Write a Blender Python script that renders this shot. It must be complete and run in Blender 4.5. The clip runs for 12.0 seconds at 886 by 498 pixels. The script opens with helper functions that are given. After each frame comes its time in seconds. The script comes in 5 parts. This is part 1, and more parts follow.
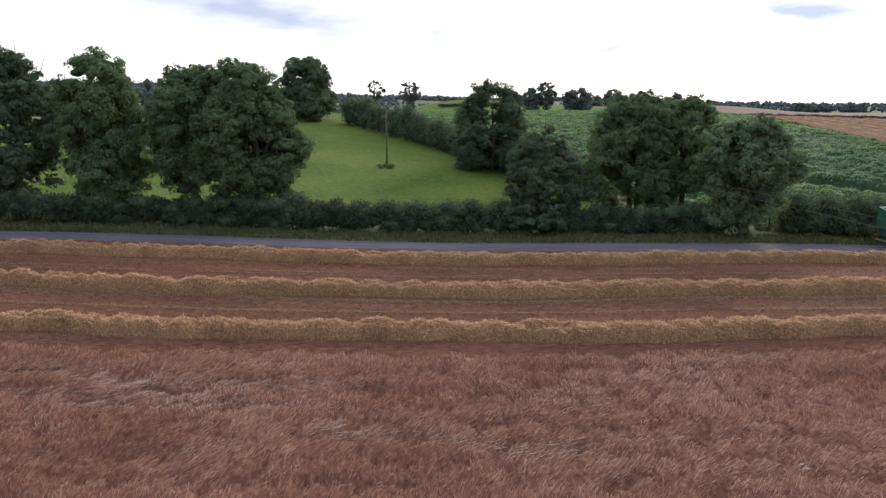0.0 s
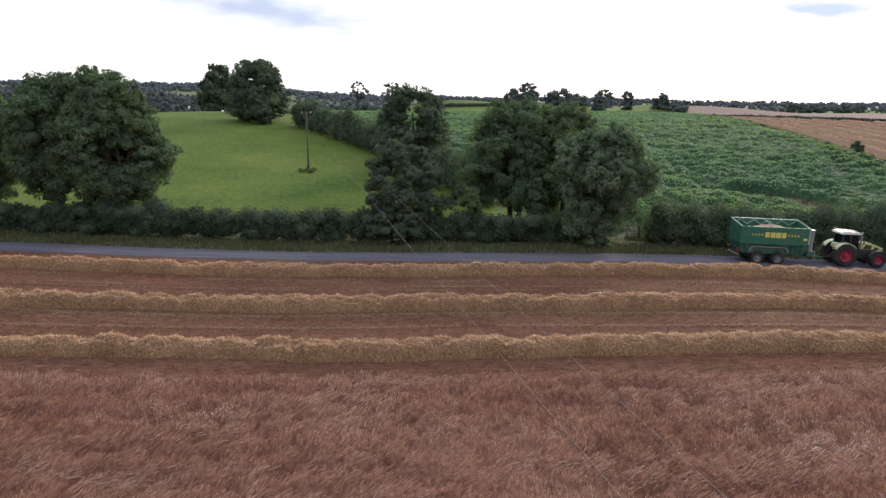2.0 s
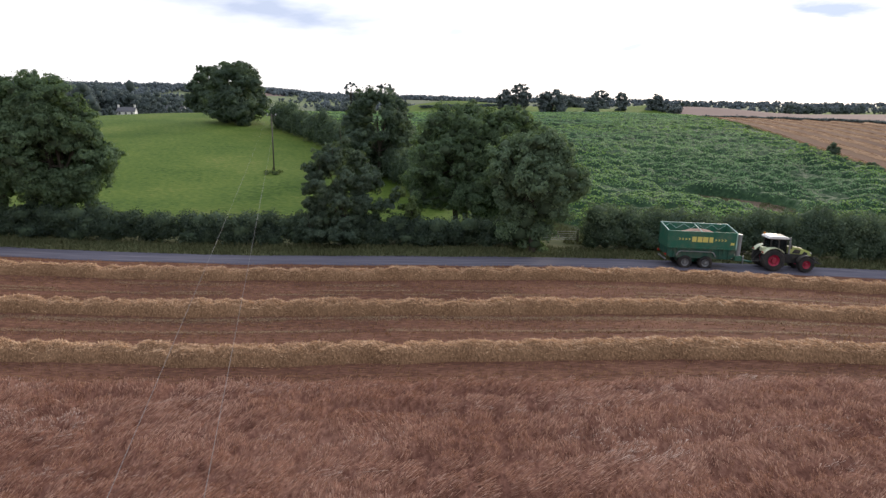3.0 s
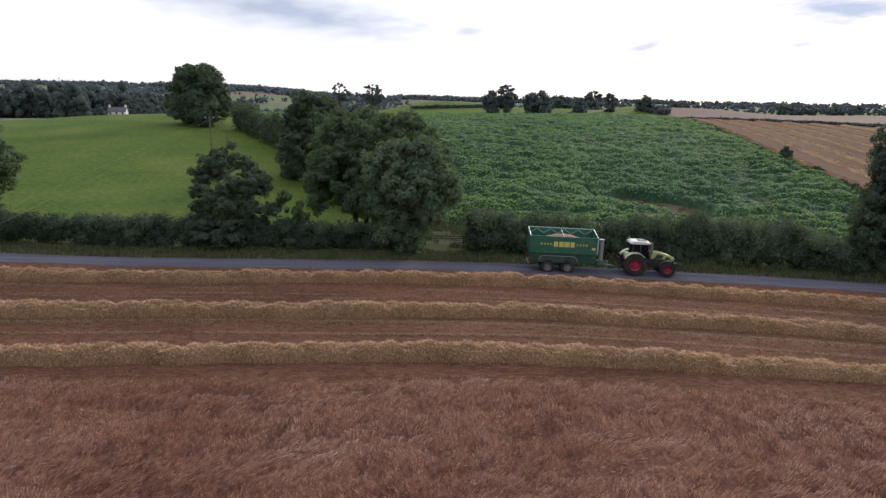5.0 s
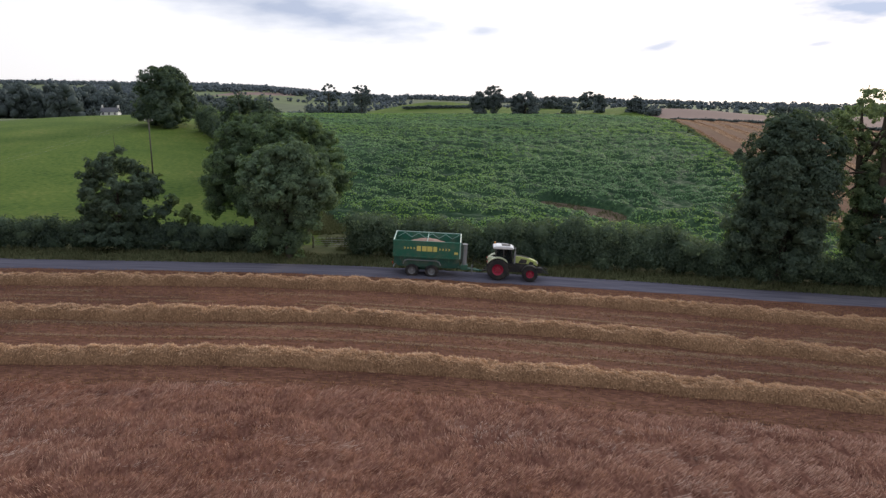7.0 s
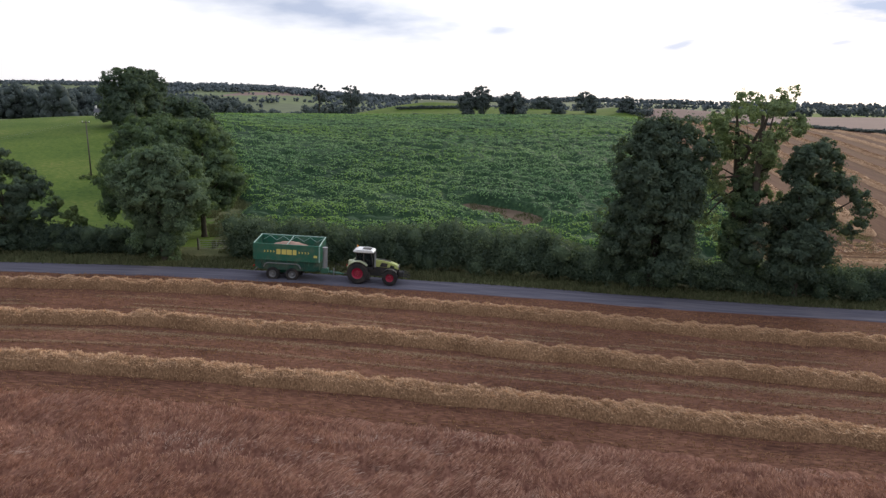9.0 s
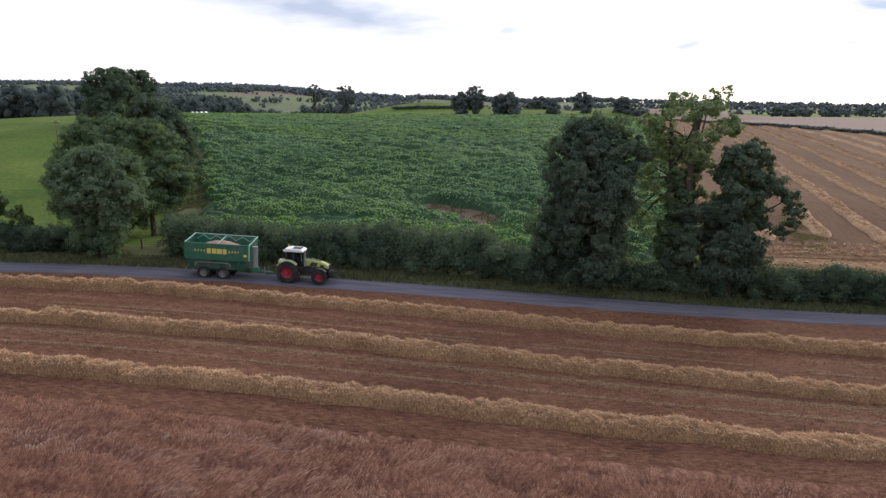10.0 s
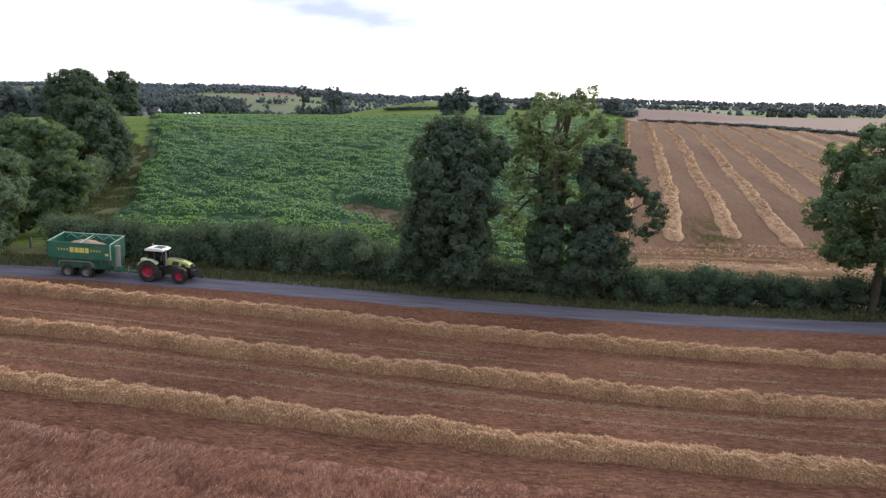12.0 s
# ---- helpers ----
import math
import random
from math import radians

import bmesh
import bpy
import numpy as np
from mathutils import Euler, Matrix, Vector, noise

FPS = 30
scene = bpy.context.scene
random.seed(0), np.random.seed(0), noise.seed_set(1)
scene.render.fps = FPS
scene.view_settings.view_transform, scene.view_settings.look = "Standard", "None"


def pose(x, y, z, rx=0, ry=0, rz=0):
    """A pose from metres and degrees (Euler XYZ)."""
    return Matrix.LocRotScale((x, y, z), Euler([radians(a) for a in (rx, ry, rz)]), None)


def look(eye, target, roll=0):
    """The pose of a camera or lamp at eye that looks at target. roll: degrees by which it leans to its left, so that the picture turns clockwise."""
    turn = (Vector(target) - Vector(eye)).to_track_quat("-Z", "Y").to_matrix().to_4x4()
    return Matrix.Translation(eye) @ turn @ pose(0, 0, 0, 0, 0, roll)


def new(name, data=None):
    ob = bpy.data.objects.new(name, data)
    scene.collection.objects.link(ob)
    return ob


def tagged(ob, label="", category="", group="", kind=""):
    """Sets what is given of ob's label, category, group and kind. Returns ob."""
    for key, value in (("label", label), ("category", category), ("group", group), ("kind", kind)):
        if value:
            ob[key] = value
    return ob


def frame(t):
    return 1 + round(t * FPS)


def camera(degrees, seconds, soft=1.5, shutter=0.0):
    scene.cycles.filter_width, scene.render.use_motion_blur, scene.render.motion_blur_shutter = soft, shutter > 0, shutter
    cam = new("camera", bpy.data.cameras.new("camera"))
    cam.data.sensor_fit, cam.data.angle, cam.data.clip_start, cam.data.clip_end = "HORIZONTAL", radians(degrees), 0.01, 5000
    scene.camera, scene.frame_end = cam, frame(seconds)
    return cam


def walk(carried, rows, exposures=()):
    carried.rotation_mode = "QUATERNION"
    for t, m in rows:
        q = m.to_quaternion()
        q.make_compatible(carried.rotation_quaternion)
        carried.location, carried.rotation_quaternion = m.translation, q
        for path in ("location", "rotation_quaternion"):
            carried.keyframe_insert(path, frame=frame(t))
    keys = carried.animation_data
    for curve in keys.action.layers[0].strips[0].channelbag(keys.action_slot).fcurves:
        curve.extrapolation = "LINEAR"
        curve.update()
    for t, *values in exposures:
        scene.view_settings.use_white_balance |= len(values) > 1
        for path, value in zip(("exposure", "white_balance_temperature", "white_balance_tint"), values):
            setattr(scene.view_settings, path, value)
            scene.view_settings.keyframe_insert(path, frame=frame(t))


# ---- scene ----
cam = camera(66, 12.0, 1.4)
METRES, EYE, TILT, LEAN, TURN = 90.0, 14.2, -11.8, 0.0, 0.0
ROWS = [
    (0.0, 0.0, 0.0, 0.0, 0.0, 0.0, -0.0),
    (0.5, 0.0471, 0.002, 0.0015, 0.17, -0.03, -0.03),
    (1.0, 0.093, 0.0042, 0.0041, 0.42, -0.05, -0.12),
    (1.5, 0.1371, 0.0059, 0.0084, 0.67, -0.06, -0.16),
    (2.0, 0.1798, 0.007, 0.0117, 0.95, -0.08, -0.23),
    (2.5, 0.2217, 0.0071, 0.0141, 1.22, -0.06, -0.3),
    (3.0, 0.2621, 0.006, 0.0158, 1.45, -0.06, -0.34),
    (5.0, 0.4161, -0.0055, 0.0216, 2.38, -0.11, -0.65),
    (5.5, 0.4554, -0.0077, 0.0236, 2.64, -0.14, -0.72),
    (6.0, 0.4954, -0.009, 0.0256, 2.92, -0.16, -0.76),
    (6.5, 0.5356, -0.0091, 0.0271, 3.2, -0.15, -0.86),
    (7.0, 0.5766, -0.0082, 0.0286, 3.51, -0.16, -0.93),
    (9.0, 0.7439, 0.0052, 0.0358, 4.81, -0.2, -1.2),
    (9.5, 0.7866, 0.0074, 0.0364, 5.12, -0.19, -1.29),
    (10.0, 0.8291, 0.0098, 0.0374, 5.46, -0.22, -1.34),
    (10.5, 0.8713, 0.0146, 0.0384, 5.75, -0.21, -1.4),
    (11.0, 0.9123, 0.0191, 0.0393, 6.04, -0.2, -1.43),
    (11.5, 0.9544, 0.0231, 0.0402, 6.34, -0.2, -1.52),
    (12.0, 0.9968, 0.0265, 0.0407, 6.64, -0.17, -1.56),
]
walk(cam, [(t, pose(0, 0, EYE, TILT, LEAN, TURN) @ pose(METRES * x, METRES * y, METRES * z, 90 + pitch, roll, yaw)) for t, x, y, z, yaw, pitch, roll in ROWS],
     [(0.0, 0.0), (2.5, 0.08), (4.8, -0.2), (6.0, -0.25), (9.5, -0.16), (11.0, 0.12), (12.0, 0.2)])

# ---- world, sun ----
SUN_AZ, SUN_EL = radians(28), radians(20)      # azimuth from +y towards +x
world = bpy.data.worlds.new("sky")
scene.world = world
world.use_nodes = True
wn, wl = world.node_tree.nodes, world.node_tree.links
wn.clear()
w_out, w_bg = wn.new("ShaderNodeOutputWorld"), wn.new("ShaderNodeBackground")
w_sky = wn.new("ShaderNodeTexSky")
w_sky.sky_type, w_sky.sun_disc = "NISHITA", False
w_sky.sun_elevation, w_sky.sun_rotation = SUN_EL, SUN_AZ
w_sky.dust_density, w_sky.air_density = 3.0, 1.0
w_co = wn.new("ShaderNodeTexCoord")
w_sep = wn.new("ShaderNodeSeparateXYZ")
wl.new(w_co.outputs["Generated"], w_sep.inputs[0])


def wmath(op, a, b=None, c=None, clamp=False):
    n = wn.new("ShaderNodeMath")
    n.operation, n.use_clamp = op, clamp
    for i, v in enumerate((a, b, c)):
        if v is None:
            continue
        if isinstance(v, (int, float)):
            n.inputs[i].default_value = v
        else:
            wl.new(v, n.inputs[i])
    return n.outputs[0]


def wmix(f, a, b):
    n = wn.new("ShaderNodeMix")
    n.data_type = "RGBA"
    for i, v in ((0, f), (6, a), (7, b)):
        if isinstance(v, (int, float, tuple)):
            n.inputs[i].default_value = v
        else:
            wl.new(v, n.inputs[i])
    return n.outputs[2]


# torn clouds by azimuth and elevation
w_polar = wn.new("ShaderNodeCombineXYZ")
wl.new(wmath("MULTIPLY", wmath("ARCTAN2", w_sep.outputs[0], w_sep.outputs[1]), 20.0), w_polar.inputs[0])
wl.new(wmath("MULTIPLY", wmath("ARCSINE", w_sep.outputs[2]), 75.0), w_polar.inputs[1])
w_torn = wn.new("ShaderNodeTexNoise")
wl.new(w_polar.outputs[0], w_torn.inputs["Vector"])
w_torn.inputs["Scale"].default_value, w_torn.inputs["Detail"].default_value, w_torn.inputs["Roughness"].default_value = 1.0, 5, 0.5


def cloud_patch(az, el, half_az, half_el, strength, tilt=0.19):
    """A grey-blue cloud at an azimuth and elevation in degrees."""
    a = wmath("ARCTAN2", w_sep.outputs[0], w_sep.outputs[1])
    e = wmath("ARCSINE", w_sep.outputs[2])
    da = wmath("DIVIDE", wmath("SUBTRACT", a, radians(az)), radians(half_az))
    de = wmath("DIVIDE", wmath("ADD", wmath("SUBTRACT", e, radians(el)), wmath("MULTIPLY", wmath("SUBTRACT", a, radians(az)), tilt)), radians(half_el))
    r = wmath("SQRT", wmath("ADD", wmath("MULTIPLY", da, da), wmath("MULTIPLY", de, de)))
    f = wmath("MULTIPLY_ADD", wmath("SUBTRACT", 1.3, r), 1.1, wmath("MULTIPLY", wmath("SUBTRACT", w_torn.outputs[0], 0.47), 1.0))
    return wmath("MULTIPLY", wmath("MULTIPLY", f, 0.75, clamp=True), strength, clamp=True)


patches = cloud_patch(-14.5, 7.2, 14.0, 2.0, 1.0, 0.13)
for spec in ((27.0, 6.7, 10.0, 2.2, 1.0, 0.05), (-27, 10.5, 12, 1.6, 0.9), (13.6, 4.55, 3.2, 0.75, 0.85, -0.22), (24.2, 4.35, 2.8, 0.65, 0.85, -0.1), (-0.5, 5.8, 2.3, 0.75, 0.75, 0.05), (18.5, 4.25, 1.1, 0.35, 0.6, 0.0), (60, 14, 14, 3, 0.9), (-60, 18, 18, 4, 0.9)):
    patches = wmath("MAXIMUM", patches, cloud_patch(*spec))
w_scaled = wn.new("ShaderNodeVectorMath")
w_scaled.operation = "SCALE"
wl.new(w_sky.outputs[0], w_scaled.inputs[0])
w_scaled.inputs["Scale"].default_value = 0.12
# pale near the horizon, bluer overhead
high = wmath("POWER", wmath("MAXIMUM", w_sep.outputs[2], 0.0), 0.8)
veil = wmix(wmath("MULTIPLY", high, 1.0, clamp=True), (0.98, 0.965, 0.985, 1), (0.90, 0.945, 1.13, 1))
overcast = wmix(0.86, w_scaled.outputs[0], veil)
sky_col = wmix(patches, overcast, (0.42, 0.475, 0.61, 1))
# thin cloud, brighter on the sun's side
w_dot = wn.new("ShaderNodeVectorMath")
w_dot.operation = "DOT_PRODUCT"
wl.new(w_co.outputs["Generated"], w_dot.inputs[0])
w_dot.inputs[1].default_value = (math.sin(SUN_AZ) * math.cos(SUN_EL), math.cos(SUN_AZ) * math.cos(SUN_EL), math.sin(SUN_EL))
w_glow = wmath("ADD", 0.58, wmath("MULTIPLY", wmath("POWER", wmath("MULTIPLY_ADD", w_dot.outputs["Value"], 0.5, 0.5, True), 1.5), 0.62))
w_lit = wn.new("ShaderNodeVectorMath")
w_lit.operation = "SCALE"
wl.new(sky_col, w_lit.inputs[0])
wl.new(w_glow, w_lit.inputs["Scale"])
wl.new(w_lit.outputs[0], w_bg.inputs[0])
w_bg.inputs[1].default_value = 1.38
wl.new(w_bg.outputs[0], w_out.inputs[0])

sun = new("sun", bpy.data.lights.new("sun", "SUN"))
sun.data.energy, sun.data.angle, sun.data.color = 1.95, radians(12), (1.0, 0.88, 0.72)
sun.matrix_world = look((0, 0, 60), (-math.sin(SUN_AZ) * math.cos(SUN_EL), -math.cos(SUN_AZ) * math.cos(SUN_EL), 60 - math.sin(SUN_EL)))

# ---- materials ----


def lin(r, g, b):
    return (r, g, b, 1.0)


def material(name, stops, fine=6.0, coarse=0.25, rough=0.9, bump=0.0, stretch=(1, 1, 1), island=0.0, leafy=0.0, metal=0.0, turn=0.0, spread=0.5, gloss=0.08, rnd=0.0, dist=0.05, through_leaf=(1.0, 1.0, 1.0, 1.0)):
    """Colour from two scales of noise over the place; stops: two to four colours. island: share of the chance per leaf; rnd: per object."""
    m = bpy.data.materials.new(name)
    m.use_nodes = True
    n, l = m.node_tree.nodes, m.node_tree.links
    bsdf = n["Principled BSDF"]
    geo = n.new("ShaderNodeNewGeometry")
    mp = n.new("ShaderNodeMapping")
    l.new(geo.outputs["Position"], mp.inputs[0])
    mp.inputs["Scale"].default_value = stretch
    mp.inputs["Rotation"].default_value = (0, 0, turn)
    tex = []
    for s, d in ((fine, 4), (coarse, 3)):
        t = n.new("ShaderNodeTexNoise")
        t.inputs["Scale"].default_value, t.inputs["Detail"].default_value = s, d
        l.new(mp.outputs[0], t.inputs["Vector"])
        tex.append(t)
    mix = n.new("ShaderNodeMix")
    mix.data_type = "FLOAT"
    mix.inputs[0].default_value = spread
    l.new(tex[0].outputs[0], mix.inputs[2])
    l.new(tex[1].outputs[0], mix.inputs[3])
    value = mix.outputs[0]
    for share, node in ((island, "island"), (rnd, "rnd")):
        if share:
            if node == "island":
                src = geo.outputs["Random Per Island"]
            else:
                src = n.new("ShaderNodeObjectInfo").outputs["Random"]
            mix2 = n.new("ShaderNodeMix")
            mix2.data_type = "FLOAT"
            mix2.inputs[0].default_value = share
            l.new(value, mix2.inputs[2])
            l.new(src, mix2.inputs[3])
            value = mix2.outputs[0]
    ramp = n.new("ShaderNodeValToRGB")
    lo, hi = 0.5 - 0.22 - 0.2 * max(island, rnd), 0.5 + 0.22 + 0.2 * max(island, rnd)
    ramp.color_ramp.elements[0].position, ramp.color_ramp.elements[1].position = lo, hi
    ramp.color_ramp.elements[0].color, ramp.color_ramp.elements[1].color = lin(*stops[0]), lin(*stops[-1])
    for i, c in enumerate(stops[1:-1], 1):
        ramp.color_ramp.elements.new(lo + (hi - lo) * i / (len(stops) - 1)).color = lin(*c)
    l.new(value, ramp.inputs[0])
    l.new(ramp.outputs[0], bsdf.inputs["Base Color"])
    bsdf.inputs["Roughness"].default_value = rough
    bsdf.inputs["Metallic"].default_value = metal
    bsdf.inputs["Specular IOR Level"].default_value = gloss
    if bump:
        b = n.new("ShaderNodeBump")
        b.inputs["Strength"].default_value, b.inputs["Distance"].default_value = bump, dist
        l.new(tex[0].outputs[0], b.inputs["Height"])
        l.new(b.outputs[0], bsdf.inputs["Normal"])
    if leafy:
        tr, ms = n.new("ShaderNodeBsdfTranslucent"), n.new("ShaderNodeMixShader")
        tint = n.new("ShaderNodeMix")
        tint.data_type, tint.blend_type = "RGBA", "MULTIPLY"
        tint.inputs[0].default_value, tint.inputs[7].default_value = 1.0, through_leaf
        l.new(ramp.outputs[0], tint.inputs[6])
        l.new(tint.outputs[2], tr.inputs[0])
        ms.inputs[0].default_value = leafy
        l.new(bsdf.outputs[0], ms.inputs[1])
        l.new(tr.outputs[0], ms.inputs[2])
        l.new(ms.outputs[0], n["Material Output"].inputs[0])
    return m


M_LEAF = material("leaf_green", ((0.058, 0.094, 0.059), (0.119, 0.179, 0.106), (0.205, 0.287, 0.161)), 1.2, 0.15, 0.75, island=0.26, leafy=0.42, through_leaf=(1.35, 1.3, 0.6, 1.0))
M_LEAF_DARK = material("leaf_dark", ((0.045, 0.071, 0.056), (0.090, 0.130, 0.096), (0.168, 0.221, 0.148)), 1.2, 0.15, 0.7, island=0.26, leafy=0.38, through_leaf=(1.35, 1.3, 0.6, 1.0))
# leaf_dark taken darker: shade on the roadside hedge put into its colour
M_LEAF_HEDGE = material("leaf_hedge_shaded", ((0.032, 0.050, 0.043), (0.066, 0.096, 0.074), (0.130, 0.170, 0.118)), 1.2, 0.15, 0.7, island=0.26, leafy=0.38, through_leaf=(1.35, 1.3, 0.6, 1.0))
M_LEAF_PALE = material("leaf_sycamore", ((0.072, 0.109, 0.075), (0.142, 0.206, 0.132), (0.236, 0.32, 0.195)), 1.2, 0.15, 0.75, island=0.26, leafy=0.42, through_leaf=(1.3, 1.3, 0.65, 1.0))
M_LEAF_LIGHT = material("leaf_light", ((0.075, 0.110, 0.048), (0.135, 0.188, 0.080), (0.22, 0.285, 0.125)), 1.2, 0.2, 0.75, island=0.32, leafy=0.4, through_leaf=(1.35, 1.3, 0.6, 1.0))
M_LEAF_ASH = material("leaf_ash", ((0.110, 0.160, 0.085), (0.200, 0.268, 0.138), (0.320, 0.395, 0.210)), 1.2, 0.2, 0.75, island=0.4, leafy=0.45, through_leaf=(1.1, 1.1, 0.75, 1.0))
# bluish grey haze of the distance is mixed into these far leaf colours
M_LEAF_FAR = material("leaf_far_hazed", ((0.072, 0.097, 0.102), (0.116, 0.143, 0.14), (0.174, 0.205, 0.187)), 0.4, 0.02, 0.8, island=0.4, leafy=0.1)
M_LEAF_HAZE = material("leaf_distant_hazed", ((0.097, 0.12, 0.138), (0.124, 0.15, 0.165), (0.161, 0.189, 0.193)), 0.2, 0.01, 0.8, island=0.4, leafy=0.1)
# darker than any leaf: shade deep in crowns and hedges put into colour
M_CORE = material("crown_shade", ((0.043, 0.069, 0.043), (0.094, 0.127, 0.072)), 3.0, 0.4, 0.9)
# insides of far crowns, with the same haze tint in their colour
M_CORE_FAR = material("crown_shade_far_hazed", ((0.049, 0.066, 0.066), (0.083, 0.102, 0.092)), 0.6, 0.05, 0.9)
M_CORE_HAZE = material("crown_shade_distant_hazed", ((0.097, 0.12, 0.138), (0.131, 0.156, 0.167)), 0.3, 0.03, 0.9)
M_BARK = material("bark", ((0.035, 0.03, 0.024), (0.075, 0.065, 0.05), (0.11, 0.1, 0.08)), 9, 0.8, 0.95, bump=0.6, stretch=(1, 1, 0.25))
M_STUBBLE = material("stubble_soil", ((0.035, 0.016, 0.01), (0.123, 0.058, 0.038), (0.237, 0.122, 0.079)), 6.0, 0.5, 0.95, bump=0.9, stretch=(0.30, 1.3, 1.0), spread=0.25)
M_STUBBLE2 = material("stubble_far_field", ((0.063, 0.032, 0.021), (0.104, 0.055, 0.036), (0.135, 0.077, 0.047), (0.184, 0.114, 0.072)), 2.2, 0.12, 0.95, bump=0.6, stretch=(1.6, 0.14, 1.0), turn=0.14, spread=0.45)
M_HEAD = material("headland_straw", ((0.119, 0.066, 0.035), (0.196, 0.12, 0.065), (0.289, 0.19, 0.107)), 1.2, 0.25, 0.95, bump=0.6, stretch=(0.3, 1, 1))
M_PALE = material("pale_stubble", ((0.185, 0.133, 0.118), (0.232, 0.172, 0.152)), 0.5, 0.02, 0.95)
M_PASTURE = material("pasture_grass", ((0.029, 0.06, 0.01), (0.064, 0.111, 0.018), (0.102, 0.146, 0.027), (0.175, 0.171, 0.056)), 1.4, 0.075, 0.9, bump=0.9, spread=0.45, stretch=(0.9, 1.0, 1), dist=0.16)
M_REGROWTH = material("pale_regrowth", ((0.11, 0.125, 0.04), (0.165, 0.188, 0.062), (0.226, 0.225, 0.09)), 2.0, 0.3, 0.9, island=0.4, leafy=0.2)
M_TRACK = material("dry_grass", ((0.052, 0.066, 0.029), (0.090, 0.100, 0.047), (0.140, 0.134, 0.070)), 3.5, 0.3, 0.95, bump=0.5)
M_DRYGRASS = material("dry_tall_grass", ((0.057, 0.074, 0.032), (0.1, 0.113, 0.052), (0.16, 0.164, 0.086)), 2.0, 0.2, 0.9, island=0.4, leafy=0.3)
M_CROPSOIL = material("crop_floor", ((0.03, 0.045, 0.02), (0.06, 0.075, 0.032)), 2.5, 0.1, 0.95)
M_CROP = material("crop_leaf", ((0.125, 0.229, 0.116), (0.185, 0.32, 0.144), (0.241, 0.381, 0.158), (0.309, 0.434, 0.162)), 0.5, 0.03, 0.7, island=0.12, leafy=0.25, spread=0.75)
M_CROP_EDGE = material("crop_leaf_young", ((0.159, 0.286, 0.074), (0.228, 0.379, 0.089), (0.318, 0.466, 0.106)), 0.5, 0.06, 0.7, island=0.1, leafy=0.3, spread=0.5)
# sheet below the crop leaves, darkened to give shade between the clumps
M_CROPBASE = material("crop_gap_shade", ((0.013, 0.031, 0.017), (0.029, 0.061, 0.03), (0.063, 0.116, 0.049)), 1.6, 0.045, 0.8, bump=0.9, spread=0.45, dist=0.25)
M_BARE = material("bare_earth", ((0.086, 0.064, 0.045), (0.143, 0.107, 0.078)), 3, 0.4, 0.95, bump=0.5)
M_ROAD = material("road_asphalt", ((0.066, 0.064, 0.084), (0.108, 0.104, 0.130), (0.178, 0.168, 0.186)), 2.6, 0.5, 0.9, bump=0.25, stretch=(0.07, 1.5, 1), spread=0.4)
M_VERGE = material("verge_grass", ((0.062, 0.074, 0.036), (0.105, 0.118, 0.058), (0.180, 0.172, 0.092)), 2.2, 0.2, 0.9, island=0.4, leafy=0.2)
M_WHEAT = material("wheat_ears", ((0.185, 0.094, 0.06), (0.344, 0.185, 0.123), (0.578, 0.364, 0.259)), 1.3, 0.16, 0.48, gloss=0.5, island=0.5, leafy=0.15, spread=0.28, stretch=(0.9, 0.7, 1))
M_WHEAT_PALE = material("flattened_wheat_stems", ((0.306, 0.205, 0.157), (0.418, 0.3, 0.237), (0.551, 0.43, 0.356)), 1.3, 0.3, 0.8, island=0.4, leafy=0.1)
# wheat colour taken darker than the ears, as shade among the stems
M_WHEATBASE = material("wheat_stem_shade", ((0.081, 0.034, 0.024), (0.166, 0.079, 0.055), (0.305, 0.165, 0.114)), 5.0, 0.16, 0.9, bump=1.0, spread=0.3, stretch=(1.0, 0.5, 1), turn=0.5, dist=0.15)
M_STRAW = material("straw", ((0.305, 0.186, 0.104), (0.569, 0.362, 0.207), (0.832, 0.567, 0.342)), 2.5, 0.3, 0.5, gloss=0.4, island=0.5, leafy=0.1)
# straw darkened under the loose stalks: the swath's shaded side in colour
M_STRAWBASE = material("straw_heap_shade", ((0.088, 0.049, 0.028), (0.216, 0.129, 0.072), (0.394, 0.244, 0.139)), 11.0, 0.6, 0.9, bump=1.0, dist=0.08, stretch=(1.0, 0.45, 0.6), turn=0.6, spread=0.25)
M_CHAFF = material("pale_chaff", ((0.199, 0.139, 0.084), (0.275, 0.2, 0.119), (0.363, 0.269, 0.167)), 2.0, 0.3, 0.9, island=0.4)
M_STALK = material("cut_stalks", ((0.151, 0.08, 0.039), (0.281, 0.16, 0.078), (0.464, 0.294, 0.154)), 2.0, 0.3, 0.9, island=0.4)
M_STRAW2 = material("straw_far", ((0.235, 0.144, 0.086), (0.341, 0.22, 0.133), (0.453, 0.307, 0.188)), 1.6, 0.2, 0.9, bump=0.6, dist=0.2)
M_FAR = bpy.data.materials.new("far_fields")
M_FAR.use_nodes = True
fn, fl = M_FAR.node_tree.nodes, M_FAR.node_tree.links
f_geo, f_map, f_vor, f_ramp = fn.new("ShaderNodeNewGeometry"), fn.new("ShaderNodeMapping"), fn.new("ShaderNodeTexVoronoi"), fn.new("ShaderNodeValToRGB")
fl.new(f_geo.outputs["Position"], f_map.inputs[0])
f_map.inputs["Scale"].default_value = (0.0062, 0.0042, 0.0)
f_map.inputs["Rotation"].default_value = (0, 0, 0.3)
fl.new(f_map.outputs[0], f_vor.inputs["Vector"])
f_vor.inputs["Scale"].default_value = 1.0
f_sep = fn.new("ShaderNodeSeparateColor")
fl.new(f_vor.outputs["Color"], f_sep.inputs[0])
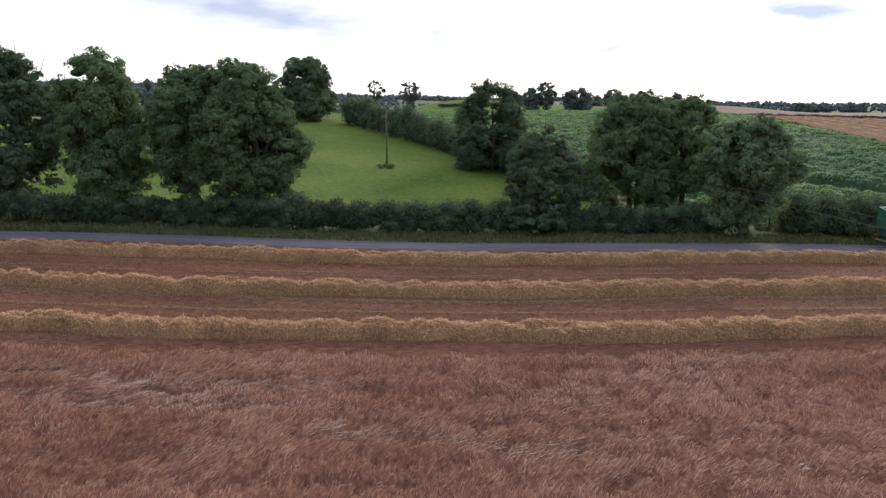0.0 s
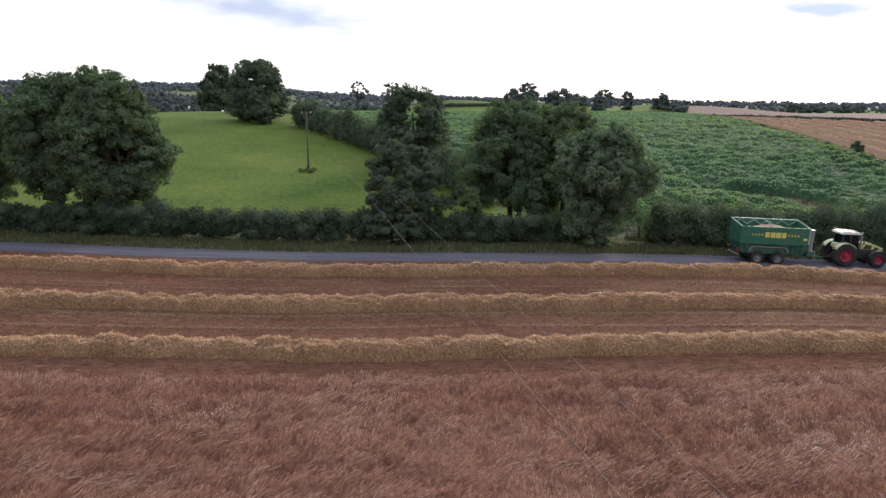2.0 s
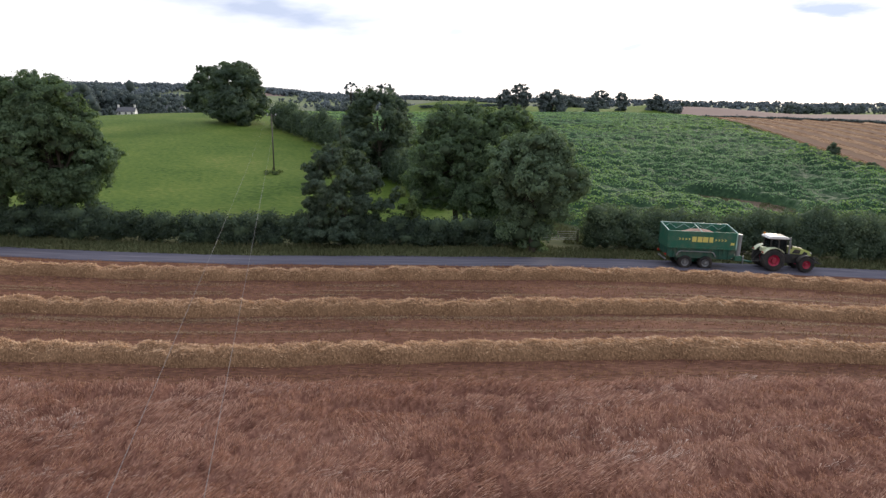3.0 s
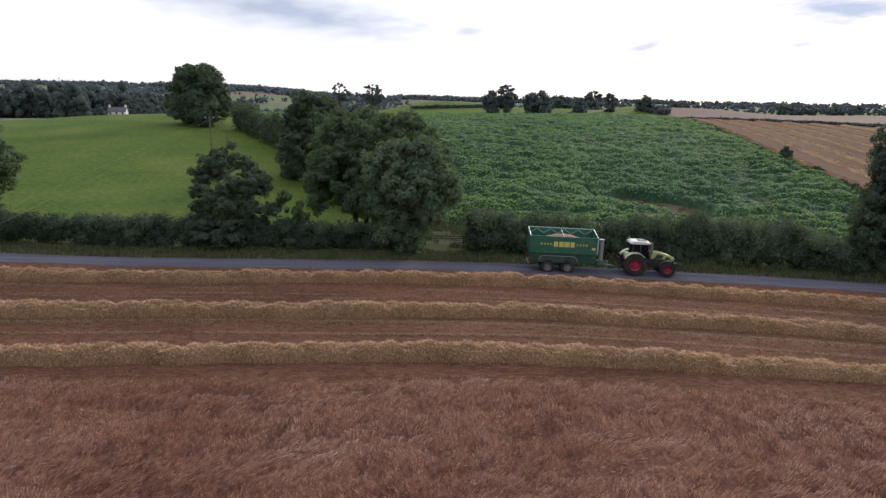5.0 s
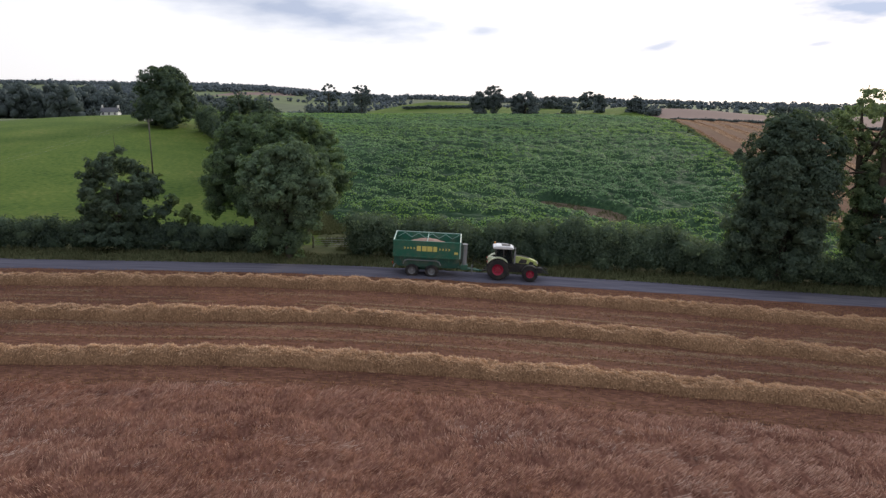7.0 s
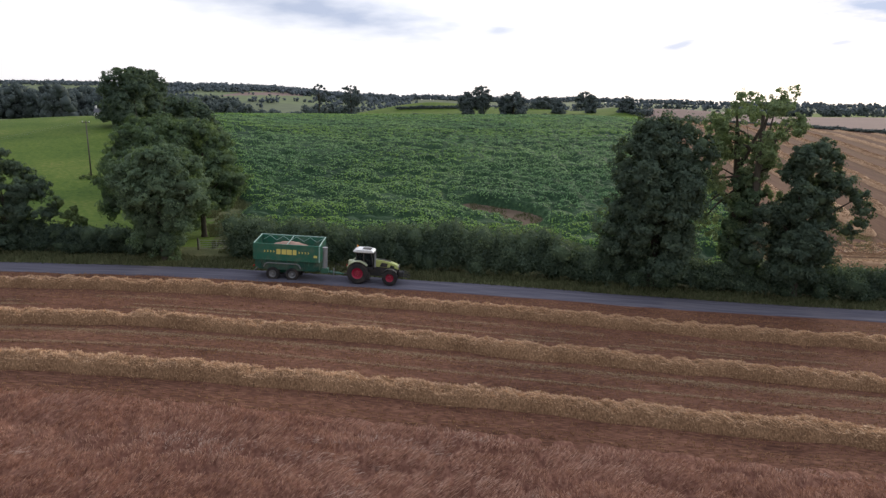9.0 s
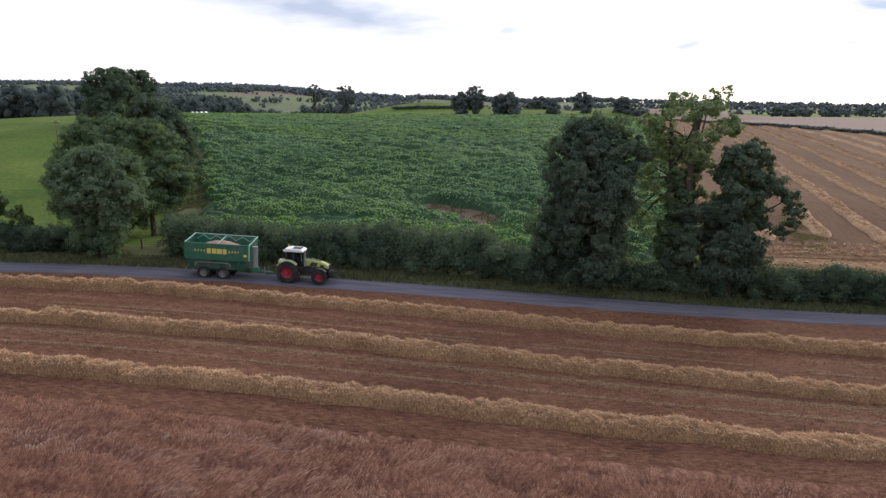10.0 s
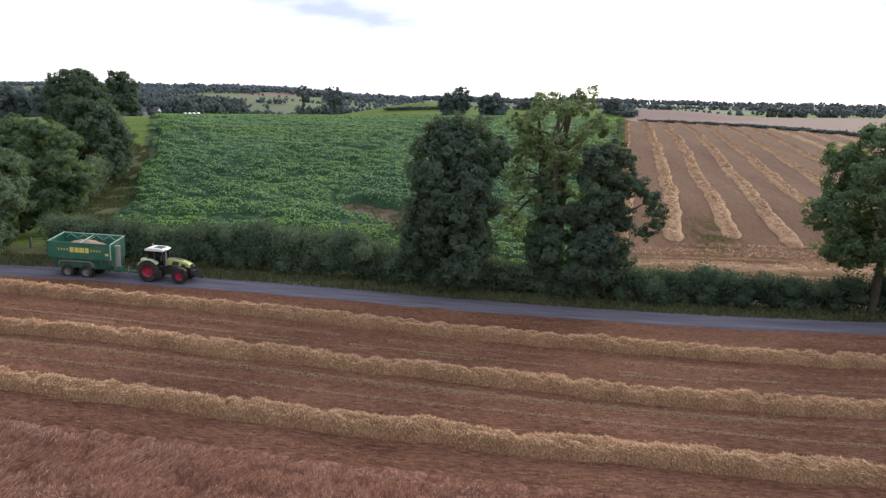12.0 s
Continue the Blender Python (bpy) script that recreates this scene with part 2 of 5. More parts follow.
fl.new(f_sep.outputs[0], f_ramp.inputs[0])
f_ramp.color_ramp.interpolation = "CONSTANT"
for i, (p, c) in enumerate(((0.0, (0.075, 0.105, 0.042)), (0.30, (0.20, 0.17, 0.125)), (0.36, (0.13, 0.175, 0.065)), (0.62, (0.115, 0.15, 0.068)), (0.82, (0.14, 0.18, 0.075)))):
    el = f_ramp.color_ramp.elements[i] if i < 2 else f_ramp.color_ramp.elements.new(p)
    el.position, el.color = p, lin(*c)
f_noise, f_mul = fn.new("ShaderNodeTexNoise"), fn.new("ShaderNodeMix")
f_mul.data_type, f_mul.blend_type = "RGBA", "MULTIPLY"
f_noise.inputs["Scale"].default_value = 0.05
fl.new(f_geo.outputs["Position"], f_noise.inputs["Vector"])
f_mul.inputs[0].default_value = 0.5
fl.new(f_ramp.outputs[0], f_mul.inputs[6])
fl.new(f_noise.outputs[0], f_mul.inputs[7])
fl.new(f_mul.outputs[2], fn["Principled BSDF"].inputs["Base Color"])
fn["Principled BSDF"].inputs["Roughness"].default_value = 0.95


def paint(name, c, rough=0.4, metal=0.0, dirt=(0.2, 0.16, 0.12), amount=0.35, scale=1.5):
    """Painted or moulded stuff with road dust in blotches of its own."""
    m = bpy.data.materials.new(name)
    m.use_nodes = True
    n, l = m.node_tree.nodes, m.node_tree.links
    bsdf = n["Principled BSDF"]
    co, t, r, mx = n.new("ShaderNodeTexCoord"), n.new("ShaderNodeTexNoise"), n.new("ShaderNodeValToRGB"), n.new("ShaderNodeMix")
    l.new(co.outputs["Object"], t.inputs["Vector"])
    t.inputs["Scale"].default_value, t.inputs["Detail"].default_value = scale, 6
    r.color_ramp.elements[0].position, r.color_ramp.elements[1].position = 0.42, 0.75
    r.color_ramp.elements[0].color, r.color_ramp.elements[1].color = (0, 0, 0, 1), (amount, amount, amount, 1)
    l.new(t.outputs[0], r.inputs[0])
    mx.data_type = "RGBA"
    l.new(r.outputs[0], mx.inputs[0])
    mx.inputs[6].default_value, mx.inputs[7].default_value = lin(*c), lin(*dirt)
    l.new(mx.outputs[2], bsdf.inputs["Base Color"])
    bsdf.inputs["Roughness"].default_value, bsdf.inputs["Metallic"].default_value = rough, metal
    return m


P_GREEN = paint("trailer_green", (0.010, 0.115, 0.072), 0.4)
# trailer green darkened as shade below the side panels, with more road dust
P_GREEN_LOW = paint("trailer_green_shaded", (0.007, 0.070, 0.048), 0.5, amount=0.45)
P_GREEN_IN = paint("trailer_green_inside", (0.03, 0.22, 0.15), 0.5)
P_RAIL = paint("rail_pale_green", (0.30, 0.48, 0.42), 0.4)
P_YELLOW = paint("lettering_yellow", (0.62, 0.55, 0.14), 0.5, amount=0.15)
P_GREY = paint("grey_steel", (0.26, 0.28, 0.29), 0.45, 0.3)
P_DARK = paint("dark_frame", (0.02, 0.022, 0.024), 0.6)
P_TYRE = paint("tyre_rubber", (0.016, 0.016, 0.017), 0.9, dirt=(0.10, 0.08, 0.065), amount=0.5)
P_RED = paint("rim_red", (0.34, 0.005, 0.042), 0.5, amount=0.2)
P_RIM = paint("rim_grey", (0.20, 0.21, 0.22), 0.5, 0.2)
P_LIME = paint("bonnet_lime", (0.40, 0.47, 0.15), 0.4)
P_WHITE = paint("white_paint", (0.72, 0.74, 0.74), 0.4, amount=0.2)
P_PALE = paint("pale_fender", (0.52, 0.57, 0.38), 0.4, amount=0.25)
P_RED_LIGHT = paint("red_lens", (0.5, 0.02, 0.02), 0.2)
P_AMBER = paint("amber_lens", (0.7, 0.28, 0.02), 0.2)
P_LAMP = paint("lamp_lens", (0.7, 0.7, 0.68), 0.1)
P_POLE = paint("pole_wood", (0.085, 0.08, 0.066), 0.9, scale=4)
P_WIRE = paint("wire_aluminium", (0.20, 0.20, 0.205), 0.7, 0.2)
P_CERAMIC = paint("ceramic_white", (0.75, 0.76, 0.78), 0.3, amount=0.1)
P_HOUSE = paint("house_render", (0.78, 0.77, 0.74), 0.9, amount=0.1)
P_SLATE = paint("roof_slate", (0.09, 0.095, 0.11), 0.8)
P_GALV = paint("galvanised", (0.36, 0.37, 0.38), 0.5, 0.4)
P_SHED = paint("shed_sheet", (0.78, 0.80, 0.82), 0.6, amount=0.1)
M_GRAIN = material("wheat_grain", ((0.26, 0.165, 0.125), (0.36, 0.24, 0.19), (0.46, 0.33, 0.27)), 20, 1.5, 0.9, bump=0.5, dist=0.02)
M_GLASS = bpy.data.materials.new("cab_glass")
M_GLASS.use_nodes = True
M_GLASS.node_tree.nodes["Principled BSDF"].inputs["Base Color"].default_value = (0.10, 0.12, 0.13, 1)
M_GLASS.node_tree.nodes["Principled BSDF"].inputs["Roughness"].default_value = 0.05
M_GLASS.node_tree.nodes["Principled BSDF"].inputs["Transmission Weight"].default_value = 0.9
M_GLASS.node_tree.nodes["Principled BSDF"].inputs["IOR"].default_value = 1.1

# ---- shape of the land ----
rng = np.random.default_rng(5)


def ss(a, b, v):
    t = np.clip((np.asarray(v, float) - a) / (b - a), 0, 1)
    return t * t * (3 - 2 * t)


def vn(x, y, seed=0):
    """Smooth noise 0..1 on a unit lattice."""
    x, y = np.asarray(x, float), np.asarray(y, float)
    xi, yi = np.floor(x).astype(np.int64), np.floor(y).astype(np.int64)
    fx, fy = x - xi, y - yi
    fx, fy = fx * fx * (3 - 2 * fx), fy * fy * (3 - 2 * fy)

    def h(a, b):
        n = (a * 374761393 + b * 668265263 + seed * 1442695041) & 0x7FFFFFFF
        n = ((n ^ (n >> 13)) * 1274126177) & 0x7FFFFFFF
        return ((n ^ (n >> 16)) & 0xFFFF) / 65535.0

    return (h(xi, yi) * (1 - fx) + h(xi + 1, yi) * fx) * (1 - fy) + (h(xi, yi + 1) * (1 - fx) + h(xi + 1, yi + 1) * fx) * fy


def fbm(x, y, seed=0, octaves=3):
    return sum(vn(x * 2**k, y * 2**k, seed + k) * 0.5**k for k in range(octaves)) / sum(0.5**k for k in range(octaves))


def clump(x, y, seed=3):
    """Rounded mounds on a shaken lattice: 1 at a middle, 0 between."""
    xi, yi = np.floor(x), np.floor(y)
    best = np.full(np.shape(x), 9.0)
    for i in (-1, 0, 1):
        for j in (-1, 0, 1):
            cx, cy = xi + i, yi + j
            dx, dy = cx + vn(cx * 7.31, cy * 3.17, seed) - x, cy + vn(cx * 2.73, cy * 9.11, seed + 1) - y
            best = np.minimum(best, dx * dx + dy * dy)
    return np.maximum(1 - best / 0.40, 0)


def near_land(x):
    return 1.3 - 3.8 * ss(30, 115, x) + 1.2 * ss(-5, 45, -np.asarray(x, float))


def far_land(x, y):
    z = 11.2 * ss(58, 330, y)
    z = z + 6.7 * np.exp(-(((x + 65) / 70) ** 2) - ((y - 190) / 85) ** 2)
    z = z - 8.0 * ss(400, 560, y) * (1 - 0.75 * ss(100, 200, x)) - 1.9 * ss(90, 175, x) * ss(180, 350, y) * (1 - ss(385, 500, y)) + 11.5 * np.exp(-(((x - 15) / 50) ** 2) - ((y - 490) / 40) ** 2)
    z = z + 4.9 * ss(250, 170, x) * ss(108, 145, x) * ss(390, 455, y) * (1 - ss(475, 560, y))
    z = z + 5.0 * np.exp(-(((x - 85) / 55) ** 2) - ((y - 455) / 48) ** 2)
    z = z - 3.0 * ss(60, 130, -x) * ss(250, 380, y) + 9.0 * ss(180, 380, -x) * ss(380, 520, y)
    return z + (5 + 38 * ss(-700, 900, -x)) * ss(600, 1250, y)


def land(x, y):
    x, y = np.asarray(x, float), np.asarray(y, float)
    w = ss(69, 125, y)
    roll = 0.5 * ss(22, 46, x) * (1 - 0.4 * ss(80, 135, x)) * ss(56, 35, y) - 0.38 * ss(24, 4, x) * ss(60, 40, y)
    return (near_land(x) + roll - 0.55 * ss(56, 63.5, y) * (1 - 0.85 * ss(45, 100, x))) * (1 - w) + far_land(x, y) * w


def crop_left(y):
    y = np.asarray(y, float)
    return 24 - 0.49 * (y - 102) - 0.05 * np.maximum(y - 150, 0)


def crop_right(y):
    return 101.5 + 0.14 * (np.asarray(y, float) - 100)


def road_y(x):
    """The middle of the road, which bends gently away."""
    return 65.25 + 0.9 * ss(40, 75, x) + 0.9 * ss(75, 115, x)


def field_end(y):
    """Where the far stubble meets its boundary hedge."""
    return np.interp(np.asarray(y, float), (150, 190, 232, 283, 330, 364), (300, 233, 202, 181, 162, 148))


def bare(x, y):
    """The bare hollow in the crop: below 1 inside."""
    u, v = ((x - 67.0) * 0.67 - (y - 107.5) * 0.74), ((x - 67.0) * 0.74 + (y - 107.5) * 0.67)
    return np.sqrt((u / 9.0) ** 2 + ((v - 0.8 * np.sin(u / 3)) / 3.4) ** 2)


# ---- building helpers ----


def mesh_object(name, verts, faces, mats, index=None, smooth=True):
    """One object from arrays: faces all of three or all of four corners."""
    me = bpy.data.meshes.new(name)
    verts, faces = np.asarray(verts, np.float32), np.asarray(faces, np.int32)
    k = faces.shape[1]
    me.vertices.add(len(verts))
    me.vertices.foreach_set("co", verts.ravel())
    me.loops.add(faces.size)
    me.loops.foreach_set("vertex_index", faces.ravel())
    me.polygons.add(len(faces))
    me.polygons.foreach_set("loop_start", np.arange(0, faces.size, k, dtype=np.int32))
    for m in mats:
        me.materials.append(m)
    if index is not None:
        me.polygons.foreach_set("material_index", np.asarray(index, np.int32))
    me.polygons.foreach_set("use_smooth", np.full(len(faces), smooth))
    me.update(calc_edges=True)
    return new(name, me)


def part(name, bm, mat, parent=None, label="", smooth=False):
    me = bpy.data.meshes.new(name)
    bmesh.ops.recalc_face_normals(bm, faces=bm.faces)
    bm.to_mesh(me)
    bm.free()
    if smooth:
        me.polygons.foreach_set("use_smooth", [True] * len(me.polygons))
    me.materials.append(mat)
    ob = new(name, me)
    ob.parent = parent
    if label:
        tagged(ob, label)
    return ob


def box(bm, c, s, rot=(0, 0, 0), bevel=0.0):
    r = bmesh.ops.create_cube(bm, size=1, matrix=pose(*c, *rot) @ Matrix.Diagonal((*s, 1)))
    if bevel:
        es = list({e for v in r["verts"] for e in v.link_edges})
        bmesh.ops.bevel(bm, geom=es, offset=bevel, segments=2, affect="EDGES")
    return bm


def cyl(bm, c, r, h, rot=(0, 0, 0), seg=24, r2=None):
    bmesh.ops.create_cone(bm, cap_ends=True, segments=seg, radius1=r, radius2=r if r2 is None else r2, depth=h, matrix=pose(*c, *rot))
    return bm


def bar(bm, a, b, r, seg=8):
    """A round bar from a to b."""
    a, b = Vector(a), Vector(b)
    q = (b - a).to_track_quat("Z", "Y").to_matrix().to_4x4()
    bmesh.ops.create_cone(bm, cap_ends=True, segments=seg, radius1=r, radius2=r, depth=(b - a).length, matrix=Matrix.Translation((a + b) / 2) @ q)
    return bm


def prism(bm, outline, y0, y1, bevel=0.0):
    """An outline in x and z, drawn out from y0 to y1."""
    lo = [bm.verts.new((x, y0, z)) for x, z in outline]
    hi = [bm.verts.new((x, y1, z)) for x, z in outline]
    fs = [bm.faces.new(lo), bm.faces.new(hi[::-1])]
    for i in range(len(lo)):
        j = (i + 1) % len(lo)
        fs.append(bm.faces.new((lo[i], hi[i], hi[j], lo[j])))
    bm.normal_update()
    if bevel:
        bmesh.ops.bevel(bm, geom=list({e for f in fs for e in f.edges}), offset=bevel, segments=2, affect="EDGES")
    return bm


def B():
    return bmesh.new()


def unit(v):
    return v / np.maximum(np.linalg.norm(v, axis=-1, keepdims=True), 1e-9)


def leaf_blades(P, N, size, aspect=0.75):
    """Pointed leaves at P facing N: verts and faces."""
    n = len(P)
    T = unit(np.cross(N, rng.normal(size=(n, 3))))
    S = np.cross(N, T)
    s = (size * (0.6 + 0.8 * rng.random(n)))[:, None]
    V = np.stack([P - T * s * 0.4 + S * s * aspect * 0.5, P - T * s * 0.4 - S * s * aspect * 0.5, P + T * s * 0.6 - N * s * 0.15], 1).reshape(-1, 3)
    return V, np.arange(3 * n).reshape(-1, 3)


def _ico(fine):
    bm = bmesh.new()
    bmesh.ops.create_icosphere(bm, subdivisions=fine, radius=1)
    v = np.array([q.co for q in bm.verts])
    f = np.array([[q.index for q in p.verts] for p in bm.faces])
    bm.free()
    return v, f


ICO_V, ICO_F = _ico(2)
ICO1_V, ICO1_F = _ico(1)


def lumps(C, R, scale=0.72, rough=0.18, fine=True):
    """Rough balls at C with radii R (n x 3): verts and triangles."""
    iv, jf = (ICO_V, ICO_F) if fine else (ICO1_V, ICO1_F)
    n, k = len(C), len(iv)
    d = 1 + rough * rng.normal(size=(n, k, 1))
    V = (C[:, None] + iv[None] * R[:, None] * scale * d).reshape(-1, 3)
    return V, (jf[None] + (np.arange(n) * k)[:, None, None]).reshape(-1, 3)


def tube(points, radii, seg=7):
    """A tapered tube through points: verts and quads."""
    P, R = np.asarray(points, float), np.asarray(radii, float)
    D = unit(np.gradient(P, axis=0))
    A = unit(np.cross(D, np.array([0.31, 0.93, 0.2])))
    Bn = np.cross(D, A)
    ang = np.linspace(0, 2 * np.pi, seg, endpoint=False)
    V = (P[:, None] + R[:, None, None] * (np.cos(ang)[None, :, None] * A[:, None] + np.sin(ang)[None, :, None] * Bn[:, None])).reshape(-1, 3)
    F = [[i * seg + j, i * seg + (j + 1) % seg, (i + 1) * seg + (j + 1) % seg, (i + 1) * seg + j] for i in range(len(P) - 1) for j in range(seg)]
    return V, np.array(F)


def join(parts):
    V, F, o = [], [], 0
    for v, f in parts:
        V.append(v)
        F.append(f + o)
        o += len(v)
    return np.concatenate(V), np.concatenate(F)


def lobes_round(w, d, z0, z1, n, size, skirt=0.0):
    """Lobes of a crown: centres and radii, filling a rounded body from z0 to z1; skirt: how full it stays at its foot."""
    C, R = [], []
    ph = rng.uniform(0, 2 * math.pi, 4)
    for i in range(n):
        t = (i + rng.random()) / n
        if t > 0.42:
            wide = math.sqrt(max(1.0 - ((t - 0.42) / 0.60) ** 2.0, 0.02))
        else:
            wide = 1.0 - (0.62 - 0.5 * skirt) * ((0.42 - t) / 0.42) ** 1.7
        a = rng.uniform(0, 2 * math.pi)
        wide *= 1.0 + 0.10 * math.sin(2 * a + ph[0] + 3 * t) + 0.08 * math.sin(3 * a + ph[1] - 6 * t) + 0.04 * math.sin(9 * t + ph[2])
        k = wide * math.sqrt(rng.uniform(0.22, 1.0))
        s = size * rng.uniform(0.55, 1.25) * (1.0 - 0.3 * max(t - 0.6, 0) / 0.4)
        C.append((math.cos(a) * k * w / 2, math.sin(a) * k * d / 2, z0 + (z1 - z0) * t))
        R.append((s, s, s * rng.uniform(0.68, 0.92)))
    return np.array(C), np.array(R)


def foliage(C, R, count, leaf, core=0.74, sub=13):
    """Leaves in sprays that stand off the lobes, over rough inner masses: leaf verts and faces, core verts and faces."""
    n = len(C)
    axis = C - np.array([0, 0, 1]) * C[:, 2:]
    out = unit(axis + 1e-6)
    dirs = unit(rng.normal(size=(n, sub, 3)) + 0.35 * out[:, None] + np.array([0, 0, 0.22]))
    far_out = 0.72 + 0.42 * rng.random((n, sub, 1)) ** 1.6
    SC = C[:, None] + dirs * R[:, None] * far_out
    SR = R[:, None] * (0.26 + 0.24 * rng.random((n, sub, 1)))
    vol = R[:, 0] ** 2
    k = rng.choice(n, count, p=vol / vol.sum())
    j = rng.integers(0, sub, count)
    U = unit(rng.normal(size=(count, 3)) + 0.5 * dirs[k, j] + np.array([0, 0, 0.25]))
    reach = 0.55 + 0.5 * rng.random((count, 1)) + 0.7 * (rng.random((count, 1)) < 0.06)
    P = SC[k, j] + U * SR[k, j] * reach
    N = unit(0.9 * U + 0.6 * dirs[k, j] + np.array([0, 0, 0.3]) + rng.normal(size=(count, 3)) * 0.32)
    return leaf_blades(P, N, leaf), lumps(C, R, core, fine=False)


def tree(label, x, y, crown, top, width, bottom, seed, leaves=16000, leaf=0.34, n=40, size=None, depth=None, mats=None, trunk=0.35, skirt=0.0, stems=1, core=0.62, extra=(), twigs=0, name="tree", far=False):
    """A tree on the land at x, y; top and bottom: heights of its crown above the ground of the place (absolute metres)."""
    global rng
    rng = np.random.default_rng(seed)
    z = float(land(x, y))
    root = new(name)
    root.location = (x, y, z - 0.1)
    tagged(root, label, name.replace("_", " "))
    h0, h1 = bottom - z, top - z
    depth = depth or width
    size = size or width * 0.15
    n = int(n * (1.55 if core > 0.3 else 1.0))
    C, R = lobes_round(width - 1.3 * size, depth - 1.3 * size, h0 + size * (0.4 - 0.6 * skirt), h1 - size * 0.65, n, size, skirt)
    for ex, ey, ez, er in extra:
        C = np.vstack([C, (ex, ey, ez - z)])
        R = np.vstack([R, (er, er, er * 0.85)])
    near = y < 100
    lq, co = foliage(C, R, int(leaves * (3.2 if near else 1.9)), leaf * (0.74 if near else 0.9), core)
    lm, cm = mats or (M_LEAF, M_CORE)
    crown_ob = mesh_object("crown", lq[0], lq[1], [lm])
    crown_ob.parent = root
    # filler inside the crown, coloured as its inner shade
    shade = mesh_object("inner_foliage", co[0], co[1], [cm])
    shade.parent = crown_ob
    for s in range(stems):
        wood = []
        ang = 2 * np.pi * s / max(stems, 1) + 0.7
        off = 0.0 if stems == 1 else trunk * 2.2
        bx, by = off * math.cos(ang), off * math.sin(ang)
        fork = max(h0 + (h1 - h0) * 0.35, 1.2)
        mid = (bx * 1.3 + rng.normal() * 0.2, by * 1.3 + rng.normal() * 0.2, fork * 0.6)
        tip = (bx * 2 + rng.normal() * 0.4, by * 2 + rng.normal() * 0.4, fork + (h1 - fork) * 0.5)
        wood.append(tube([(bx, by, -0.3), (bx, by, 0.5), mid, (bx * 1.6, by * 1.6, fork), tip], [trunk * 1.5, trunk, trunk * 0.85, trunk * 0.7, trunk * 0.2], 9))
        for i in rng.choice(len(C), min(len(C), 9), replace=False):
            a = np.array([bx * 1.4, by * 1.4, fork * rng.uniform(0.55, 1.0)])
            m = (a + C[i]) / 2 + np.array([0, 0, 0.08 * width]) * rng.uniform(-0.3, 1)
            wood.append(tube([a, m, C[i]], [trunk * 0.42, trunk * 0.28, trunk * 0.08], 6))
        V, F = join(wood)
        trunk_ob = mesh_object("trunk", V, F, [M_BARK])
        trunk_ob.parent = root
    wood = []
    for i in range(twigs):
        c = C[rng.integers(len(C))]
        a = c + rng.normal(size=3) * size * 0.4
        wood.append(tube([c, (c + a) / 2 + rng.normal(size=3) * 0.1, a + np.array([0, 0, size])], [0.06, 0.04, 0.015], 5))
    if wood:
        V, F = join(wood)
        twig_ob = mesh_object("twigs", V, F, [M_BARK])
        twig_ob.parent = crown_ob
        tagged(twig_ob, kind="stuff")
    return root


def grid_sheet(name, xs, ys, zf, mats, region=None):
    X, Y = np.meshgrid(xs, ys)
    V = np.stack([X, Y, zf(X, Y)], -1).reshape(-1, 3)
    nx, ny = len(xs), len(ys)
    i = np.arange(nx * (ny - 1)).reshape(ny - 1, nx)[:, :-1].ravel()
    F = np.stack([i, i + 1, i + 1 + nx, i + nx], 1)
    idx = None
    if region:
        c = V[F].mean(1)
        idx = region(c[:, 0], c[:, 1])
        F, idx = F[idx >= 0], idx[idx >= 0]
    return mesh_object(name, V, F, mats, idx)


# ---- ground ----
def steps(a, b, s):
    return np.arange(a, b, s)


gx = np.concatenate([-np.geomspace(470, 3500, 22)[::-1], steps(-460, -98, 9), steps(-98, 220, 1.5), np.geomspace(222, 3500, 40)])
gy = np.concatenate([-np.geomspace(30, 1500, 14)[::-1], steps(-28, 10, 3), steps(10, 130, 1.0), steps(130, 420, 2.5), steps(422, 1300, 9), np.geomspace(1310, 4600, 26)])


def ground_kind(x, y):
    k = np.zeros(len(x), int)                                   # 0 stubble
    k[(y > road_y(x) + 1.3) & (y < 77)] = 1                                 # 1 rough grass under the hedge
    left = (y >= 77) & (x < crop_left(y) + np.where(y < 165, -2, 3))
    k[left] = 2                                                  # 2 pasture
    k[(y >= 70) & (x >= crop_left(y) - 2) & (x < crop_left(y) + 3) & (y < 165)] = 1
    crop = (y >= 77) & (x >= crop_left(y) + 3) & (x < crop_right(y)) & (y < 366)
    k[crop] = 3
    k[crop & (bare(x, y) < 1.25)] = 4
    k[(y >= 75) & (x >= crop_right(y)) & (y < 362)] = 5
    k[(y >= 75) & (x >= crop_right(y)) & (y < 88.5 + 2 * vn(x / 6, x * 0, 3))] = 8
    k[(y >= 150) & (x >= field_end(y)) & (y < 470)] = 6
    k[(y >= 362) & (x > 136 + 0.22 * (y - 362)) & (y < 470)] = 6
    k[(y >= 366) & (x <= 136 + 0.22 * (y - 362)) & (y < 560)] = 2
    k[(y >= 560) | ((y >= 470) & (x > 118))] = 7
    k[(y >= 470) & (x > 118) & (y < 700)] = 2
    k[(y > 230) & (x < -120)] = 7
    hill = (x > -345 + 0.45 * np.maximum(y - 1075, 0)) & (x < -262 - 0.38 * np.maximum(y - 1130, 0)) & (y < 1230)
    k[hill & (y > 985 + 1.95 * (x + 335)) & (y < 1075 + 3.4 * (x + 345))] = 6    # pale stubble on the hill
    return k


ground = grid_sheet("ground", gx, gy, land, [M_STUBBLE, M_TRACK, M_PASTURE, M_CROPSOIL, M_BARE, M_STUBBLE2, M_PALE, M_FAR, M_HEAD], ground_kind)
